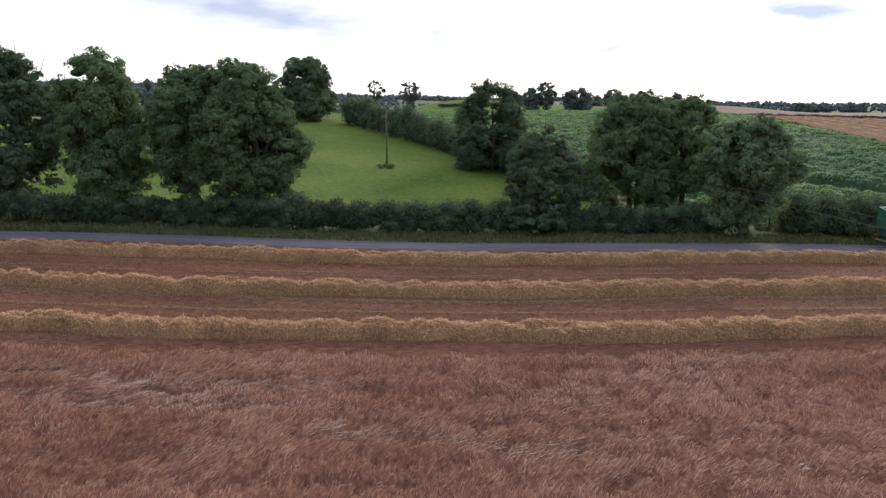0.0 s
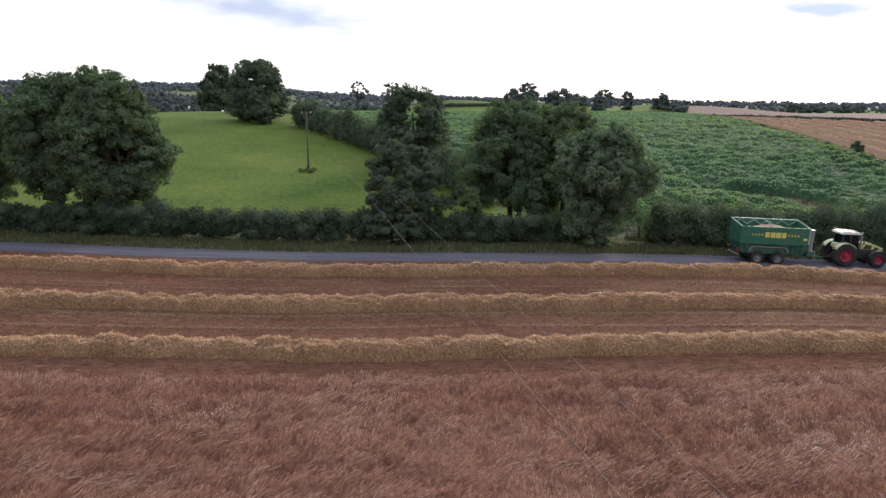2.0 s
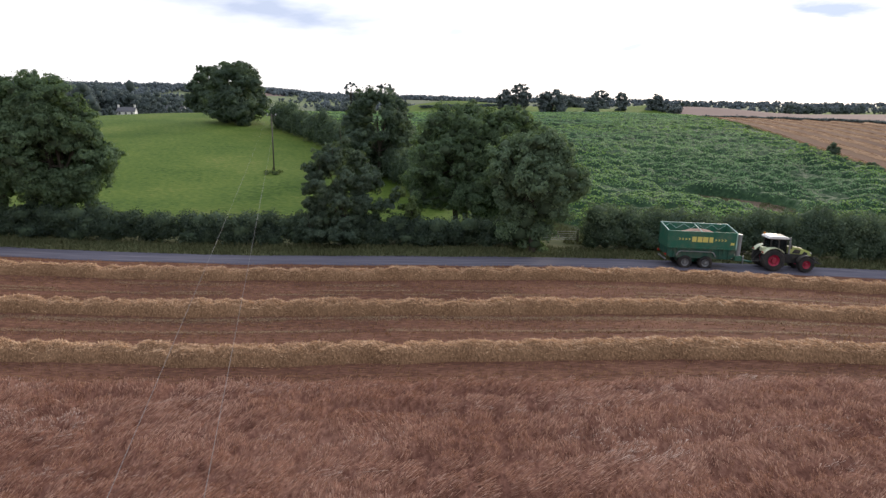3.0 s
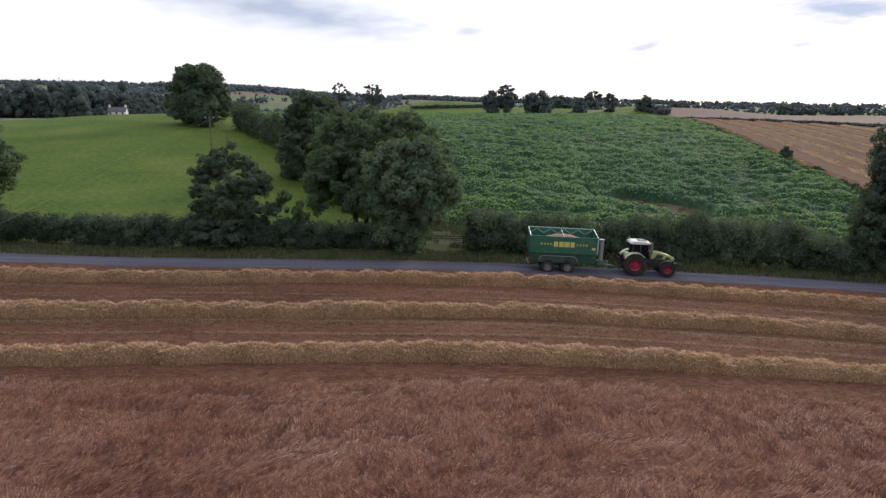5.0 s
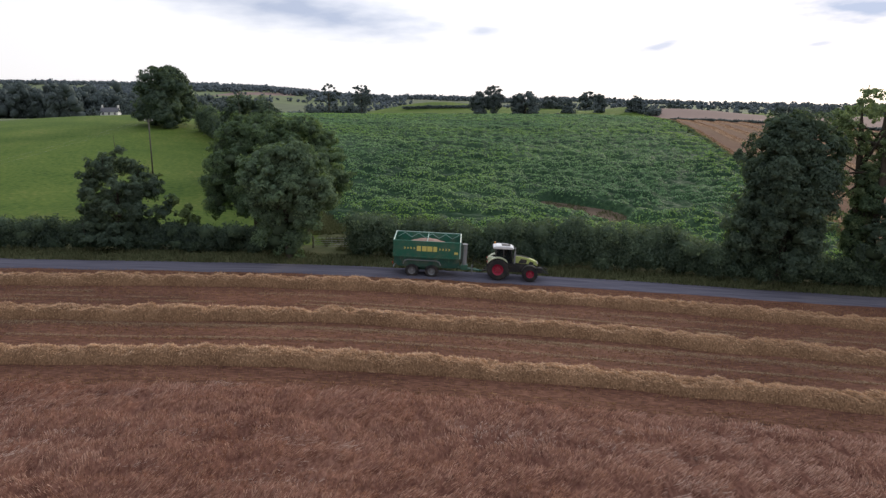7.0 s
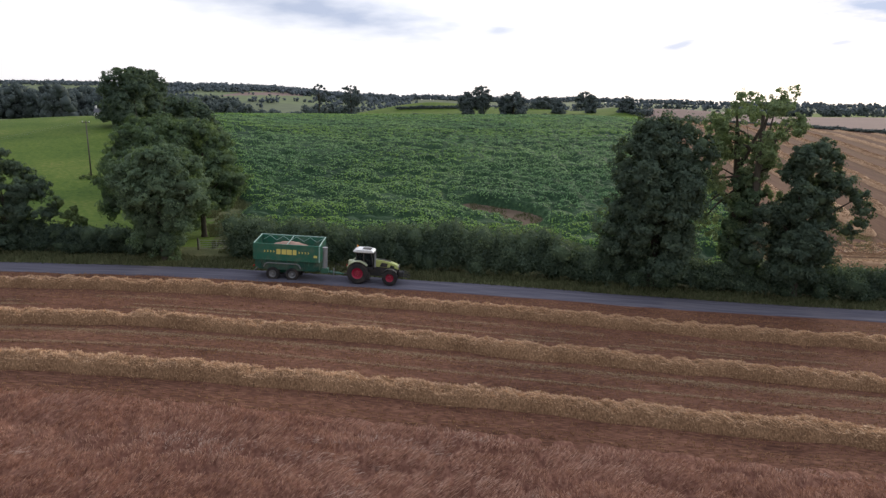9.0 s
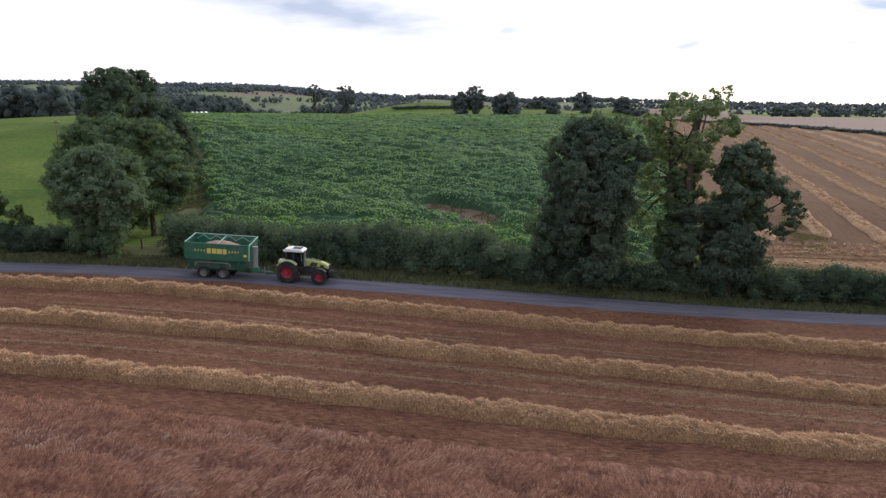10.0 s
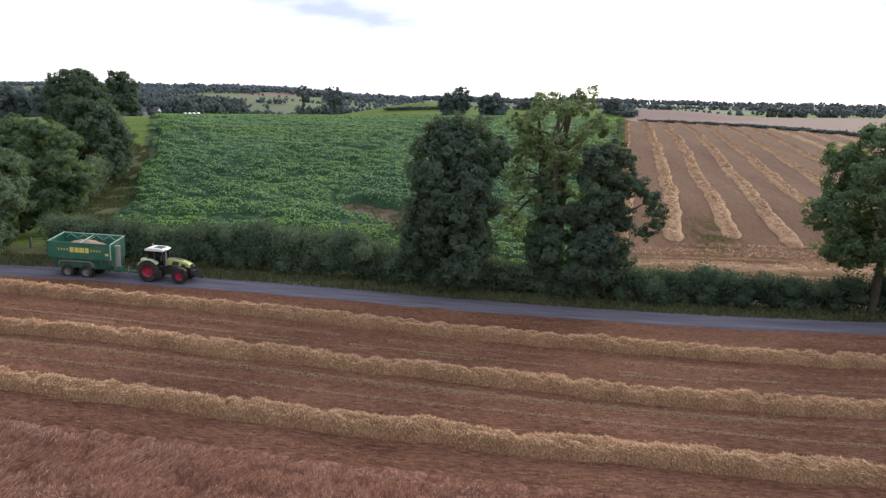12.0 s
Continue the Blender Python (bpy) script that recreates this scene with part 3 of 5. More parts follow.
tagged(ground, "rolling farmland of stubble, pasture and distant fields", "ground", kind="structure")

# ---- road ----
rx = steps(-400, 420, 1.5)


rV, rF = [], []
prof = [(-2.05, -0.25), (-1.95, 0.03), (-1.5, 0.06), (-0.9, 0.075), (0.0, 0.10), (0.9, 0.075), (1.5, 0.06), (1.95, 0.03), (2.05, -0.25)]
for xq in rx:
    yc = float(road_y(xq))
    for dy, dz in prof:
        ragged = 0.7 * (float(fbm(xq / 2.2, dy * 3, 27)) - 0.5) if abs(dy) > 1.9 else 0.0
        rV.append((xq, yc + dy + ragged, float(land(xq, yc)) + dz))
k = len(prof)
rF = [[i * k + j, (i + 1) * k + j, (i + 1) * k + j + 1, i * k + j + 1] for i in range(len(rx) - 1) for j in range(k - 1)]
tagged(mesh_object("road", rV, rF, [M_ROAD]), "narrow dusty grey asphalt country road", "road", kind="structure")


# ---- straw swaths and stubble ----
def swath(path, width, height, straws, mat_base, mat_straw, label, seed, group, blade=0.26, thick=0.027):
    """A ridge of loose straw along a line of points (x, y)."""
    global rng
    rng = np.random.default_rng(seed)
    P = np.asarray(path, float)
    D = unit(np.gradient(P, axis=0))
    S = np.stack([-D[:, 1], D[:, 0]], 1)
    us = np.linspace(-1, 1, 9)
    n = len(P)
    run = np.concatenate([[0], np.cumsum(np.linalg.norm(np.diff(P, axis=0), axis=1))])
    wob = (vn(run / 3.1, np.full(n, seed), 3) - 0.5) * 0.5
    wid = width / 2 * (0.88 + 0.24 * vn(run / 1.7, np.full(n, seed + 7), 4))
    hgt = height * (0.82 + 0.24 * vn(run / 0.8, np.full(n, seed + 3), 5) + 0.12 * vn(run / 4.3, np.full(n, seed + 3), 6))
    taper = ss(0, 2.0, run) * ss(0, 2.0, run[-1] - run)
    hgt, wid = hgt * taper, wid * (0.5 + 0.5 * taper)
    U = us[None] * wid[:, None] + wob[:, None]
    XY = P[:, None] + S[:, None] * U[..., None]
    Z = land(XY[..., 0], XY[..., 1]) - 0.04 + hgt[:, None] * np.maximum(1 - np.abs(us[None]) ** 3.2, 0) ** 0.6 * (0.55 + 0.35 * fbm(XY[..., 0] * 1.5, XY[..., 1] * 1.5, 9, 2) + 0.42 * np.sqrt(clump(XY[..., 0] / 1.2 + XY[..., 1] * 0.4, XY[..., 1] / 0.9, 19)))
    V = np.concatenate([XY, Z[..., None]], -1).reshape(-1, 3)
    F = np.array([[i * 9 + j, (i + 1) * 9 + j, (i + 1) * 9 + j + 1, i * 9 + j + 1] for i in range(n - 1) for j in range(8)])
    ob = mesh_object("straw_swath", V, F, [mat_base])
    tagged(ob, label, "straw swath", group)
    if straws:
        q = V.reshape(n, 9, 3)
        i = rng.integers(0, n - 1, straws)
        # fewer straws down the sides: near swaths show their shade-coloured base there
        j = rng.choice(8, straws, p=np.array([0.4, 0.8, 1.2, 1.6, 1.6, 1.2, 0.8, 0.4]) / 8)
        a, b = rng.random((straws, 1)), rng.random((straws, 1))
        p = (q[i, j] * (1 - a) + q[i + 1, j] * a) * (1 - b) + (q[i, j + 1] * (1 - a) + q[i + 1, j + 1] * a) * b
        p[:, 2] += 0.01 + 0.07 * rng.random(straws)
        comb = D[i] * 0.55 - S[i] * 0.75
        d = unit(np.column_stack([comb, np.zeros(straws)]) + rng.normal(size=(straws, 3)) * (0.55, 0.5, 0.28))
        s = np.cross(d, unit(rng.normal(size=(straws, 3)))) * thick
        ln = (blade * (0.5 + rng.random(straws)))[:, None] * 0.5
        SV = np.stack([p - d * ln - s, p + d * ln, p - d * ln + s], 1).reshape(-1, 3)
        so = mesh_object("loose_straw", SV, np.arange(3 * straws).reshape(-1, 3), [mat_straw])
        so.parent = ob
        tagged(so, kind="stuff")
    return ob


sx = steps(-85, 175, 0.3)
for i, yy in enumerate((38.3, 47.3, 56.9)):
    bow = (0.3, 0.5, 0.8)[i] * ss(36, 8, sx)
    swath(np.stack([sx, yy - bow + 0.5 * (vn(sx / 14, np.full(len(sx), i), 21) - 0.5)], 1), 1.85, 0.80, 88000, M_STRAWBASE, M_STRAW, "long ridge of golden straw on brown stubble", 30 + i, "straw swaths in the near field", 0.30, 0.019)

# chopped straw and stalk rows between the swaths
rng = np.random.default_rng(77)
n = 60000
px = rng.uniform(-80, 165, n)
rows_y = np.concatenate([np.array([34.6, 35.3, 40.6, 42.2, 44.1, 44.9, 49.8, 51.5, 53.4, 54.3, 59.4, 61.0, 62.6])])
py = np.where(rng.random(n) < 0.5, rows_y[rng.integers(0, len(rows_y), n)] + rng.normal(size=n) * 0.05, rng.uniform(33.4, 63.4, n))
pz = land(px, py) + 0.05
d = unit(np.stack([rng.normal(size=n), rng.normal(size=n) * 0.25, np.abs(rng.normal(size=n)) * 0.3], 1))
s = np.cross(d, unit(rng.normal(size=(n, 3)))) * 0.020
p = np.stack([px, py, pz], 1)
ln = (0.06 + 0.10 * rng.random(n))[:, None]
V = np.stack([p - d * ln - s, p + d * ln, p - d * ln + s], 1).reshape(-1, 3)
tagged(mesh_object("stubble_litter", V, np.arange(3 * n).reshape(-1, 3), [M_STALK]), "scattered chopped straw and cut stalks on soil", "straw", kind="stuff")

n = 100000
line = rng.integers(0, 6, n)
px = rng.uniform(-75, 160, n)
py = np.array([45.3, 42.6, 45.0, 52.1, 54.0, 51.2])[line] + rng.normal(size=n) * np.array([0.16, 0.13, 0.3, 0.10, 0.2, 0.12])[line] + 0.5 * (vn(px / 16, line * 3.0, 23) - 0.5)
ok = vn(px / 3.5, line * 5.0, 24) > np.array([0.0, 0.05, 0.2, 0.35, 0.6, 0.4])[line]
px, py = px[ok], py[ok]
n = len(px)
p = np.stack([px, py, land(px, py) + 0.02 + 0.05 * rng.random(n)], 1)
d = unit(np.stack([rng.normal(size=n), rng.normal(size=n) * 0.5, np.abs(rng.normal(size=n)) * 0.15], 1))
s = np.cross(d, (0, 0, 1.0)) * 0.02
ln = (0.04 + 0.06 * rng.random(n))[:, None]
V = np.stack([p - d * ln - s, p + d * ln, p - d * ln + s], 1).reshape(-1, 3)
tagged(mesh_object("chaff_lines", V, np.arange(3 * n).reshape(-1, 3), [M_CHAFF]), "thin pale lines of chaff between the straw swaths", "chaff", kind="stuff")

n = 110000
px = rng.uniform(-75, 160, n)
py = np.round(rng.uniform(33.3, 63.6, n) / 0.30) * 0.30 + rng.normal(size=n) * 0.025
keep = vn(px / 1.1, py / 0.3, 61) > 0.3
px, py = px[keep], py[keep]
n = len(px)
p = np.stack([px, py, land(px, py) - 0.01], 1)
tip = p + np.stack([rng.normal(size=n) * 0.05, rng.normal(size=n) * 0.03, 0.10 + 0.09 * rng.random(n)], 1)
side = unit(np.stack([rng.normal(size=n), rng.normal(size=n) * 0.3, 0 * px], 1)) * 0.022
V = np.stack([p - side, p + side, tip], 1).reshape(-1, 3)
tagged(mesh_object("stubble_stalks", V, np.arange(3 * n).reshape(-1, 3), [M_STALK]), "short cut cereal stalks in drilled rows", "stubble", kind="stuff")

# ---- standing wheat ----


def wheat_lean(x, y):
    return (fbm(x / 5, y / 2.2, 50) - 0.5) * 2.4, (fbm(x / 4, y / 2.5, 60) - 0.5) * 1.6


def lodged(x, y):
    """Where wind has laid the wheat flat: 1 in the streaks."""
    return np.maximum(0.5 * ss(0.60, 0.72, fbm(x / 6 + y / 9, y / 1.1, 40)), ss(0.36, 0.52, fbm(x / 5 + y / 6, y / 0.9, 41)) * ss(-26, -21, x) * ss(-2, -9, x) * ss(25.6, 26.8, y) * ss(31.0, 29.2, y))


def wheat_edge(x):
    return 33.45 - 0.8 * ss(50, 72, x) + 0.3 * (vn(x / 2.0, x * 0, 12) - 0.5)


def wheat_top(x, y):
    edge = wheat_edge(x)
    return land(x, y) + 0.62 * ss(0.0, 0.35, edge - y) + 0.26 * (fbm(x / 0.9, y / 1.4, 14) - 0.5) + 0.42 * np.sqrt(clump(x / 1.0 - y / 4.0, y / 1.5, 16)) - 0.25 + 0.2 * (vn(x / 3.4 + y / 3, y / 1.1, 15) - 0.5) - 0.20 * lodged(x, y) * ss(0.3, 1.5, edge - y)


wx, wy = steps(-100, 190, 0.4), np.concatenate([steps(-60, 14, 2.0), steps(14, 34.4, 0.33)])
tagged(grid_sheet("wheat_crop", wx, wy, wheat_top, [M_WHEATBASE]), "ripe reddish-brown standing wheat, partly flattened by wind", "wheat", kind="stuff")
n = 420000
px = rng.uniform(-62, 152, n)
py = 15.5 + (wheat_edge(px) + 0.2 - 15.5) * rng.random(n) ** 0.9
ok = clump(px / 1.0 - py / 4.0, py / 1.5, 16) > 0.28 * rng.random(n) - 0.08
px, py = px[ok], py[ok]
n = len(px)
lx, ly = wheat_lean(px, py)
base = np.stack([px, py, wheat_top(px, py) - 0.12], 1)
tip = base + np.stack([0.16 + lx * 0.34 + rng.normal(size=n) * 0.06, 0.05 + ly * 0.26 + rng.normal(size=n) * 0.07, 0.16 + 0.15 * rng.random(n)], 1)
side = np.stack([rng.normal(size=n), rng.normal(size=n) * 0.4, 0 * px], 1)
side = unit(side) * 0.019
flat = rng.random(n) < 0.75 * lodged(px, py)
base[flat, 2] += 0.16
tip[flat] = base[flat] + (tip[flat] - base[flat]) * (1.6, 1.2, 0.0) + (0.0, 0.0, 0.08)
V = np.stack([base, tip + side, tip - side], 1).reshape(-1, 3)
tagged(mesh_object("wheat_ears", V, np.arange(3 * n).reshape(-1, 3), [M_WHEAT, M_WHEAT_PALE], flat.astype(int)), "drooping ripe ears of standing wheat", "wheat", kind="stuff")

# ---- the green crop beyond the hedge ----


def crop_top(x, y):
    rows = 0.72 * np.sqrt(clump(x / 2.6, y / 1.5)) + 0.85 * ss(0.25, 0.8, fbm(x / 5.5, y / 2.4, 75, 2))
    gaps = ss(0.60, 0.75, fbm(x / 9, y / 6, 90)) * 0.35
    side = ss(0, 1.6, x - crop_left(y) - 2 - 5 * vn(y / 4, y * 0, 5)) * ss(0, 1.3, y - 76.5)
    d, away = bare(x, y), (x - 67.0) * 0.74 + (y - 107.5) * 0.67
    lip = 0.45 * ss(0.95, 1.15, d) * ss(2.2, 1.3, d) * ss(0, 3, away) - 0.95 * ss(2.6, 1.2, d) * ss(1.5, -2, away)
    tall = 1.35 - 0.55 * ss(140, 300, y)
    return land(x, y) - 0.12 + (side * (0.05 + tall * rows + lip) - gaps) * ss(0.88, 1.04, d)


def crop_kind(x, y):
    inside = (x > crop_left(y) + 2 + 5 * vn(y / 4, y * 0, 5)) & (x < crop_right(y) - 1 - 2 * vn(y / 3, y * 0, 6)) & (bare(x, y) > 0.72)
    return np.where(inside, 0, -1)


tagged(grid_sheet("field_crop", steps(-110, 150, 0.6), np.concatenate([steps(76.5, 160, 0.5), steps(160, 368, 1.3)]), crop_top, [M_CROPBASE], crop_kind), "bushy green root crop in uneven clumps, shade coloured into its gaps", "crop", kind="stuff")
rng = np.random.default_rng(91)
n = 640000
py = 76.5 + 290 * rng.random(n) ** 1.7
px = rng.uniform(-70, 150, n)
ok = (crop_kind(px, py) == 0) & (bare(px, py) > 1.0) & (clump(px / 2.6, py / 1.5) > 0.14 + 0.24 * rng.random(n)) & (fbm(px / 5.5, py / 2.4, 75, 2) > 0.33 + 0.09 * rng.random(n))
px, py = px[ok], py[ok]
P = np.stack([px, py, crop_top(px, py) + 0.02 + 0.10 * rng.random(len(px))], 1)
gxn = crop_top(px + 0.25, py) - crop_top(px - 0.25, py)
gyn = crop_top(px, py + 0.25) - crop_top(px, py - 0.25)
N = unit(np.stack([-gxn * 2, -gyn * 2, np.ones(len(px))], 1) + rng.normal(size=P.shape) * 0.25)
lq = leaf_blades(P, N, 0.22 * (0.65 + py / 180), 0.7)
edge = np.maximum(np.maximum(ss(114, 88, py), ss(13, 3, px - crop_left(py))), 0.8 * ss(16, 3, crop_right(py) - px)) + 0.45 * ss(0.52, 0.72, fbm(px / 40, py / 30, 44)) + 0.5 * ss(9, 2, np.abs(py - 205 - 0.25 * px) / 3) + 0.6 * ss(220, 330, py) * ss(90, 10, px)
young = rng.random(len(px)) < edge * 0.9 * (0.5 + vn(px / 14, py / 9, 45))
tagged(mesh_object("crop_leaves", *lq, [M_CROP, M_CROP_EDGE], young.astype(int)), "broad green leaves of the field crop", "crop", kind="stuff")


# ---- hedges ----
def hedge(label, path, width, height, seed, leaves, leaf=0.3, mats=None, uneven=0.3, name="hedge", step=0.9):
    """A clipped or ragged hedge along (x, y) points, of rough masses covered in leaves."""
    global rng
    rng = np.random.default_rng(seed)
    P = np.asarray(path, float)
    run = np.concatenate([[0], np.cumsum(np.linalg.norm(np.diff(P, axis=0), axis=1))])
    m = int(run[-1] / step) + 2
    s = np.linspace(0, run[-1], m)
    X, Y = np.interp(s, run, P[:, 0]), np.interp(s, run, P[:, 1])
    hh = height * (1 - uneven / 2 + uneven * fbm(s / 5, s * 0 + seed, seed))
    C, R = [], []
    for lvl in (0.28, 0.5, 0.74):
        for k in range(m):
            t = s[k] + rng.normal() * step * 0.5
            xx, yy, h = np.interp(t, run, P[:, 0]), np.interp(t, run, P[:, 1]), np.interp(t, s, hh) * rng.uniform(0.85, 1.12)
            C.append((xx, yy + rng.normal() * width * 0.14, float(land(xx, yy)) + h * (lvl + rng.normal() * 0.05)))
            q = rng.uniform(0.6, 1.25)
            R.append((max(step, 0.9) * 1.35 * q, width * 0.44 * rng.uniform(0.75, 1.15), h * 0.29 * rng.uniform(0.8, 1.15)))
    C, R = np.array(C), np.array(R)
    k = rng.integers(0, len(C), leaves)
    U = unit(rng.normal(size=(leaves, 3)) + np.array([0, -0.15, 0.2]))
    P3 = C[k] + U * R[k] * (0.86 + 0.36 * rng.random((leaves, 1))) + rng.normal(size=(leaves, 3)) * 0.12
    N = unit(U + rng.normal(size=(leaves, 3)) * 0.55)
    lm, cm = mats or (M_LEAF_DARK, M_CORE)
    # hedge body under the leaves, in the colour of inner shade
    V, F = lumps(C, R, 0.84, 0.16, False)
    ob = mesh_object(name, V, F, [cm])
    tagged(ob, label, "hedge")
    lo = mesh_object("leaves", *leaf_blades(P3, N, leaf), [lm])
    lo.parent = ob
    return ob


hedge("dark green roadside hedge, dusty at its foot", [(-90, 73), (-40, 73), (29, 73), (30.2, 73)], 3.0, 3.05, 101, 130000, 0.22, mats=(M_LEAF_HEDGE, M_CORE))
hedge("ragged dark roadside hedge with bramble lumps", [(37.5, 73), (60, 73.4), (84, 73)], 4.0, 4.3, 102, 80000, 0.22, mats=(M_LEAF_DARK, M_CORE), uneven=0.5)
hedge("low ragged roadside hedge below the trees", [(84, 73), (104, 73)], 3.2, 3.1, 109, 28000, 0.22, mats=(M_LEAF_DARK, M_CORE), uneven=0.4)
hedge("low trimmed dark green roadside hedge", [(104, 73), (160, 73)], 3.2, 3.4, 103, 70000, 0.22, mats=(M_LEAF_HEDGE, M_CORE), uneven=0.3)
hedge("overgrown field hedge climbing the hill", [(-25, 183), (-11, 164), (0.5, 147), (9, 129), (16, 112), (21, 98)], 4.5, 6.0, 104, 40000, 0.4, uneven=0.5, step=1.4)
hedge("thin hedge line between crop and stubble", [(crop_right(100), 100), (crop_right(160), 160), (crop_right(240), 240), (crop_right(362), 362)], 0.9, 0.6, 105, 5000, 0.35, (M_LEAF_LIGHT, M_CORE), 1.6, step=1.2)
hedge("low field hedge at the end of the stubble", [(148, 364), (162, 330), (181, 283), (202, 232), (233, 190), (300, 150)], 2.2, 1.1, 106, 6000, 0.6, (M_LEAF_FAR, M_CORE_FAR), 0.6, step=1.8)
hedge("low dark hedge on the far rise", [(-2, 452), (20, 448), (46, 446)], 3.0, 2.0, 107, 1500, 0.6, (M_LEAF_FAR, M_CORE_FAR), 0.5, step=2)
hedge("low hedge along the top of the crop", [(-80, 372), (-20, 376), (40, 372), (110, 368)], 2.0, 1.0, 108, 1500, 0.6, (M_LEAF_FAR, M_CORE_FAR), 0.9, step=2)

# verge grass between road and hedge
rng = np.random.default_rng(111)
n = 30000
px = rng.uniform(-90, 150, n)
py = road_y(px) + 1.75 + (72.0 - road_y(px) - 1.75) * rng.random(n)
P = np.stack([px, py, land(px, py)], 1)
hgt = 0.12 + 0.45 * vn(px / 2, py / 1.0, 31) ** 2 + 0.15 * rng.random(n)
tip = P + np.stack([rng.normal(size=n) * 0.15, rng.normal(size=n) * 0.15, hgt], 1)
side = unit(np.stack([rng.normal(size=n), rng.normal(size=n) * 0.5, 0 * px], 1)) * 0.05
V = np.stack([P - side, P + side, tip + side * 0.3, tip - side * 0.3], 1).reshape(-1, 3)
tagged(mesh_object("verge_grass", V, np.arange(4 * n).reshape(-1, 4), [M_VERGE]), "rank tufts of verge grass by the road", "grass", kind="stuff")

rng = np.random.default_rng(112)
n = 16000
py = rng.uniform(74, 168, n)
px = crop_left(py) + rng.uniform(-3.0, 4.5, n)
ok = vn(px / 1.5, py / 2.5, 33) > 0.35
px, py = px[ok], py[ok]
n = len(px)
P = np.stack([px, py, land(px, py)], 1)
tip = P + np.stack([rng.normal(size=n) * 0.2, rng.normal(size=n) * 0.2, 0.2 + 0.4 * rng.random(n)], 1)
side = unit(np.stack([rng.normal(size=n), rng.normal(size=n) * 0.5, 0 * px], 1)) * 0.07
V = np.stack([P - side, P + side, tip], 1).reshape(-1, 3)
tagged(mesh_object("rough_grass", V, np.arange(3 * n).reshape(-1, 3), [M_DRYGRASS]), "tall rough dry grass along the field track", "grass", kind="stuff")

rng = np.random.default_rng(114)
n = 9000
px, py = rng.uniform(55, 80, n), rng.uniform(97, 118, n)
ok = (bare(px, py) < 1.15) & (vn(px / 1.2, py / 1.2, 36) > 0.45)
px, py = px[ok], py[ok]
n = len(px)
P = np.stack([px, py, land(px, py) - 0.02], 1)
tip = P + np.stack([rng.normal(size=n) * 0.15, rng.normal(size=n) * 0.15, 0.15 + 0.35 * rng.random(n)], 1)
side = unit(np.stack([rng.normal(size=n), rng.normal(size=n) * 0.5, 0 * px], 1)) * 0.05
V = np.stack([P - side, P + side, tip], 1).reshape(-1, 3)
tagged(mesh_object("hollow_weeds", V, np.arange(3 * n).reshape(-1, 3), [M_DRYGRASS]), "sparse dry weeds in the bare hollow", "grass", kind="stuff")

# ---- trees along the road ----
tree("tall ivy-clad tree with a thin broken top by the road", -47.0, 76, 0, 20.6, 9.5, 4.0, 201, 17000, n=56, size=1.45, mats=(M_LEAF_DARK, M_CORE), twigs=30, trunk=0.4, skirt=0.5)
tree("tall dark leafy tree at the hedge's end", -57, 77, 0, 20.4, 12, 3.0, 202, 15000, n=56, size=1.7, mats=(M_LEAF_DARK, M_CORE), skirt=0.6)
tree("tall domed dark broadleaf tree in the hedge", -37.3, 75, 0, 20.4, 10.0, 4.0, 203, 23000, n=62, size=1.6, mats=(M_LEAF, M_CORE), twigs=12, skirt=0.35, trunk=0.4,
     extra=[(-0.4, 0, 5.4, 2.0), (-1.3, 0, 4.0, 2.0), (0.2, 0, 2.8, 2.0), (-3.2, 0.4, 3.6, 1.6)])
tree("dark sycamore with leaves hanging low about its trunk", -27.6, 75.6, 0, 19.0, 10.6, 6.2, 204, 24000, n=58, size=1.55, mats=(M_LEAF, M_CORE), trunk=0.45, skirt=0.3, twigs=12,
     extra=[(-0.9, -0.3, 5.4, 1.5), (-0.8, 0, 3.6, 1.4), (-0.6, 0, 2.4, 1.4), (2.6, -0.5, 16.6, 1.8), (3.2, -0.5, 14.4, 1.8)])
tree("tall sycamore with an ivy-wrapped trunk", -21.6, 75, 0, 19.4, 11.0, 6.4, 205, 25000, n=58, size=1.6, mats=(M_LEAF, M_CORE), trunk=0.5, skirt=0.4, twigs=12,
     extra=[(-0.6, 0, 5.6, 1.8), (-0.9, 0, 3.8, 1.8), (-0.4, 0, 2.4, 1.8), (1.2, 0, 4.4, 1.3), (-2.6, 0, 3.4, 1.5), (-2.4, 0, 5.2, 1.5)])
tree("spreading sycamore with open boughs over the pasture", -19.2, 75.4, 0, 16.4, 8.0, 4.8, 216, 15000, n=44, size=1.35, mats=(M_LEAF, M_CORE), trunk=0.34, skirt=0.5, core=0.42, stems=2, twigs=14)
tree("bushy dark green young tree in the hedge", 10.8, 73.4, 0, 11.6, 9.8, 2.2, 206, 17000, n=54, size=1.05, depth=7.5, mats=(M_LEAF_DARK, M_CORE), trunk=0.2, twigs=24, leaf=0.28, skirt=1, core=0.45, extra=[(0.3, 0, 11.9, 0.7), (-1.0, 0, 11.0, 0.8), (1.4, 0, 10.6, 0.7), (6.0, 0, 6.4, 0.7), (5.4, 0, 5.0, 0.9)])
tree("rounded dark tree on the field boundary", 8.9, 124, 0, 18.6, 14.4, 4.2, 207, 21000, n=68, size=1.8, mats=(M_LEAF_DARK, M_CORE), leaf=0.42, skirt=1)
tree("grey-green willow in the tree clump", 23.6, 84, 0, 16.3, 12.6, 4.6, 208, 25000, n=72, size=1.6, mats=(M_LEAF, M_CORE), leaf=0.32, skirt=1, twigs=25, stems=2)
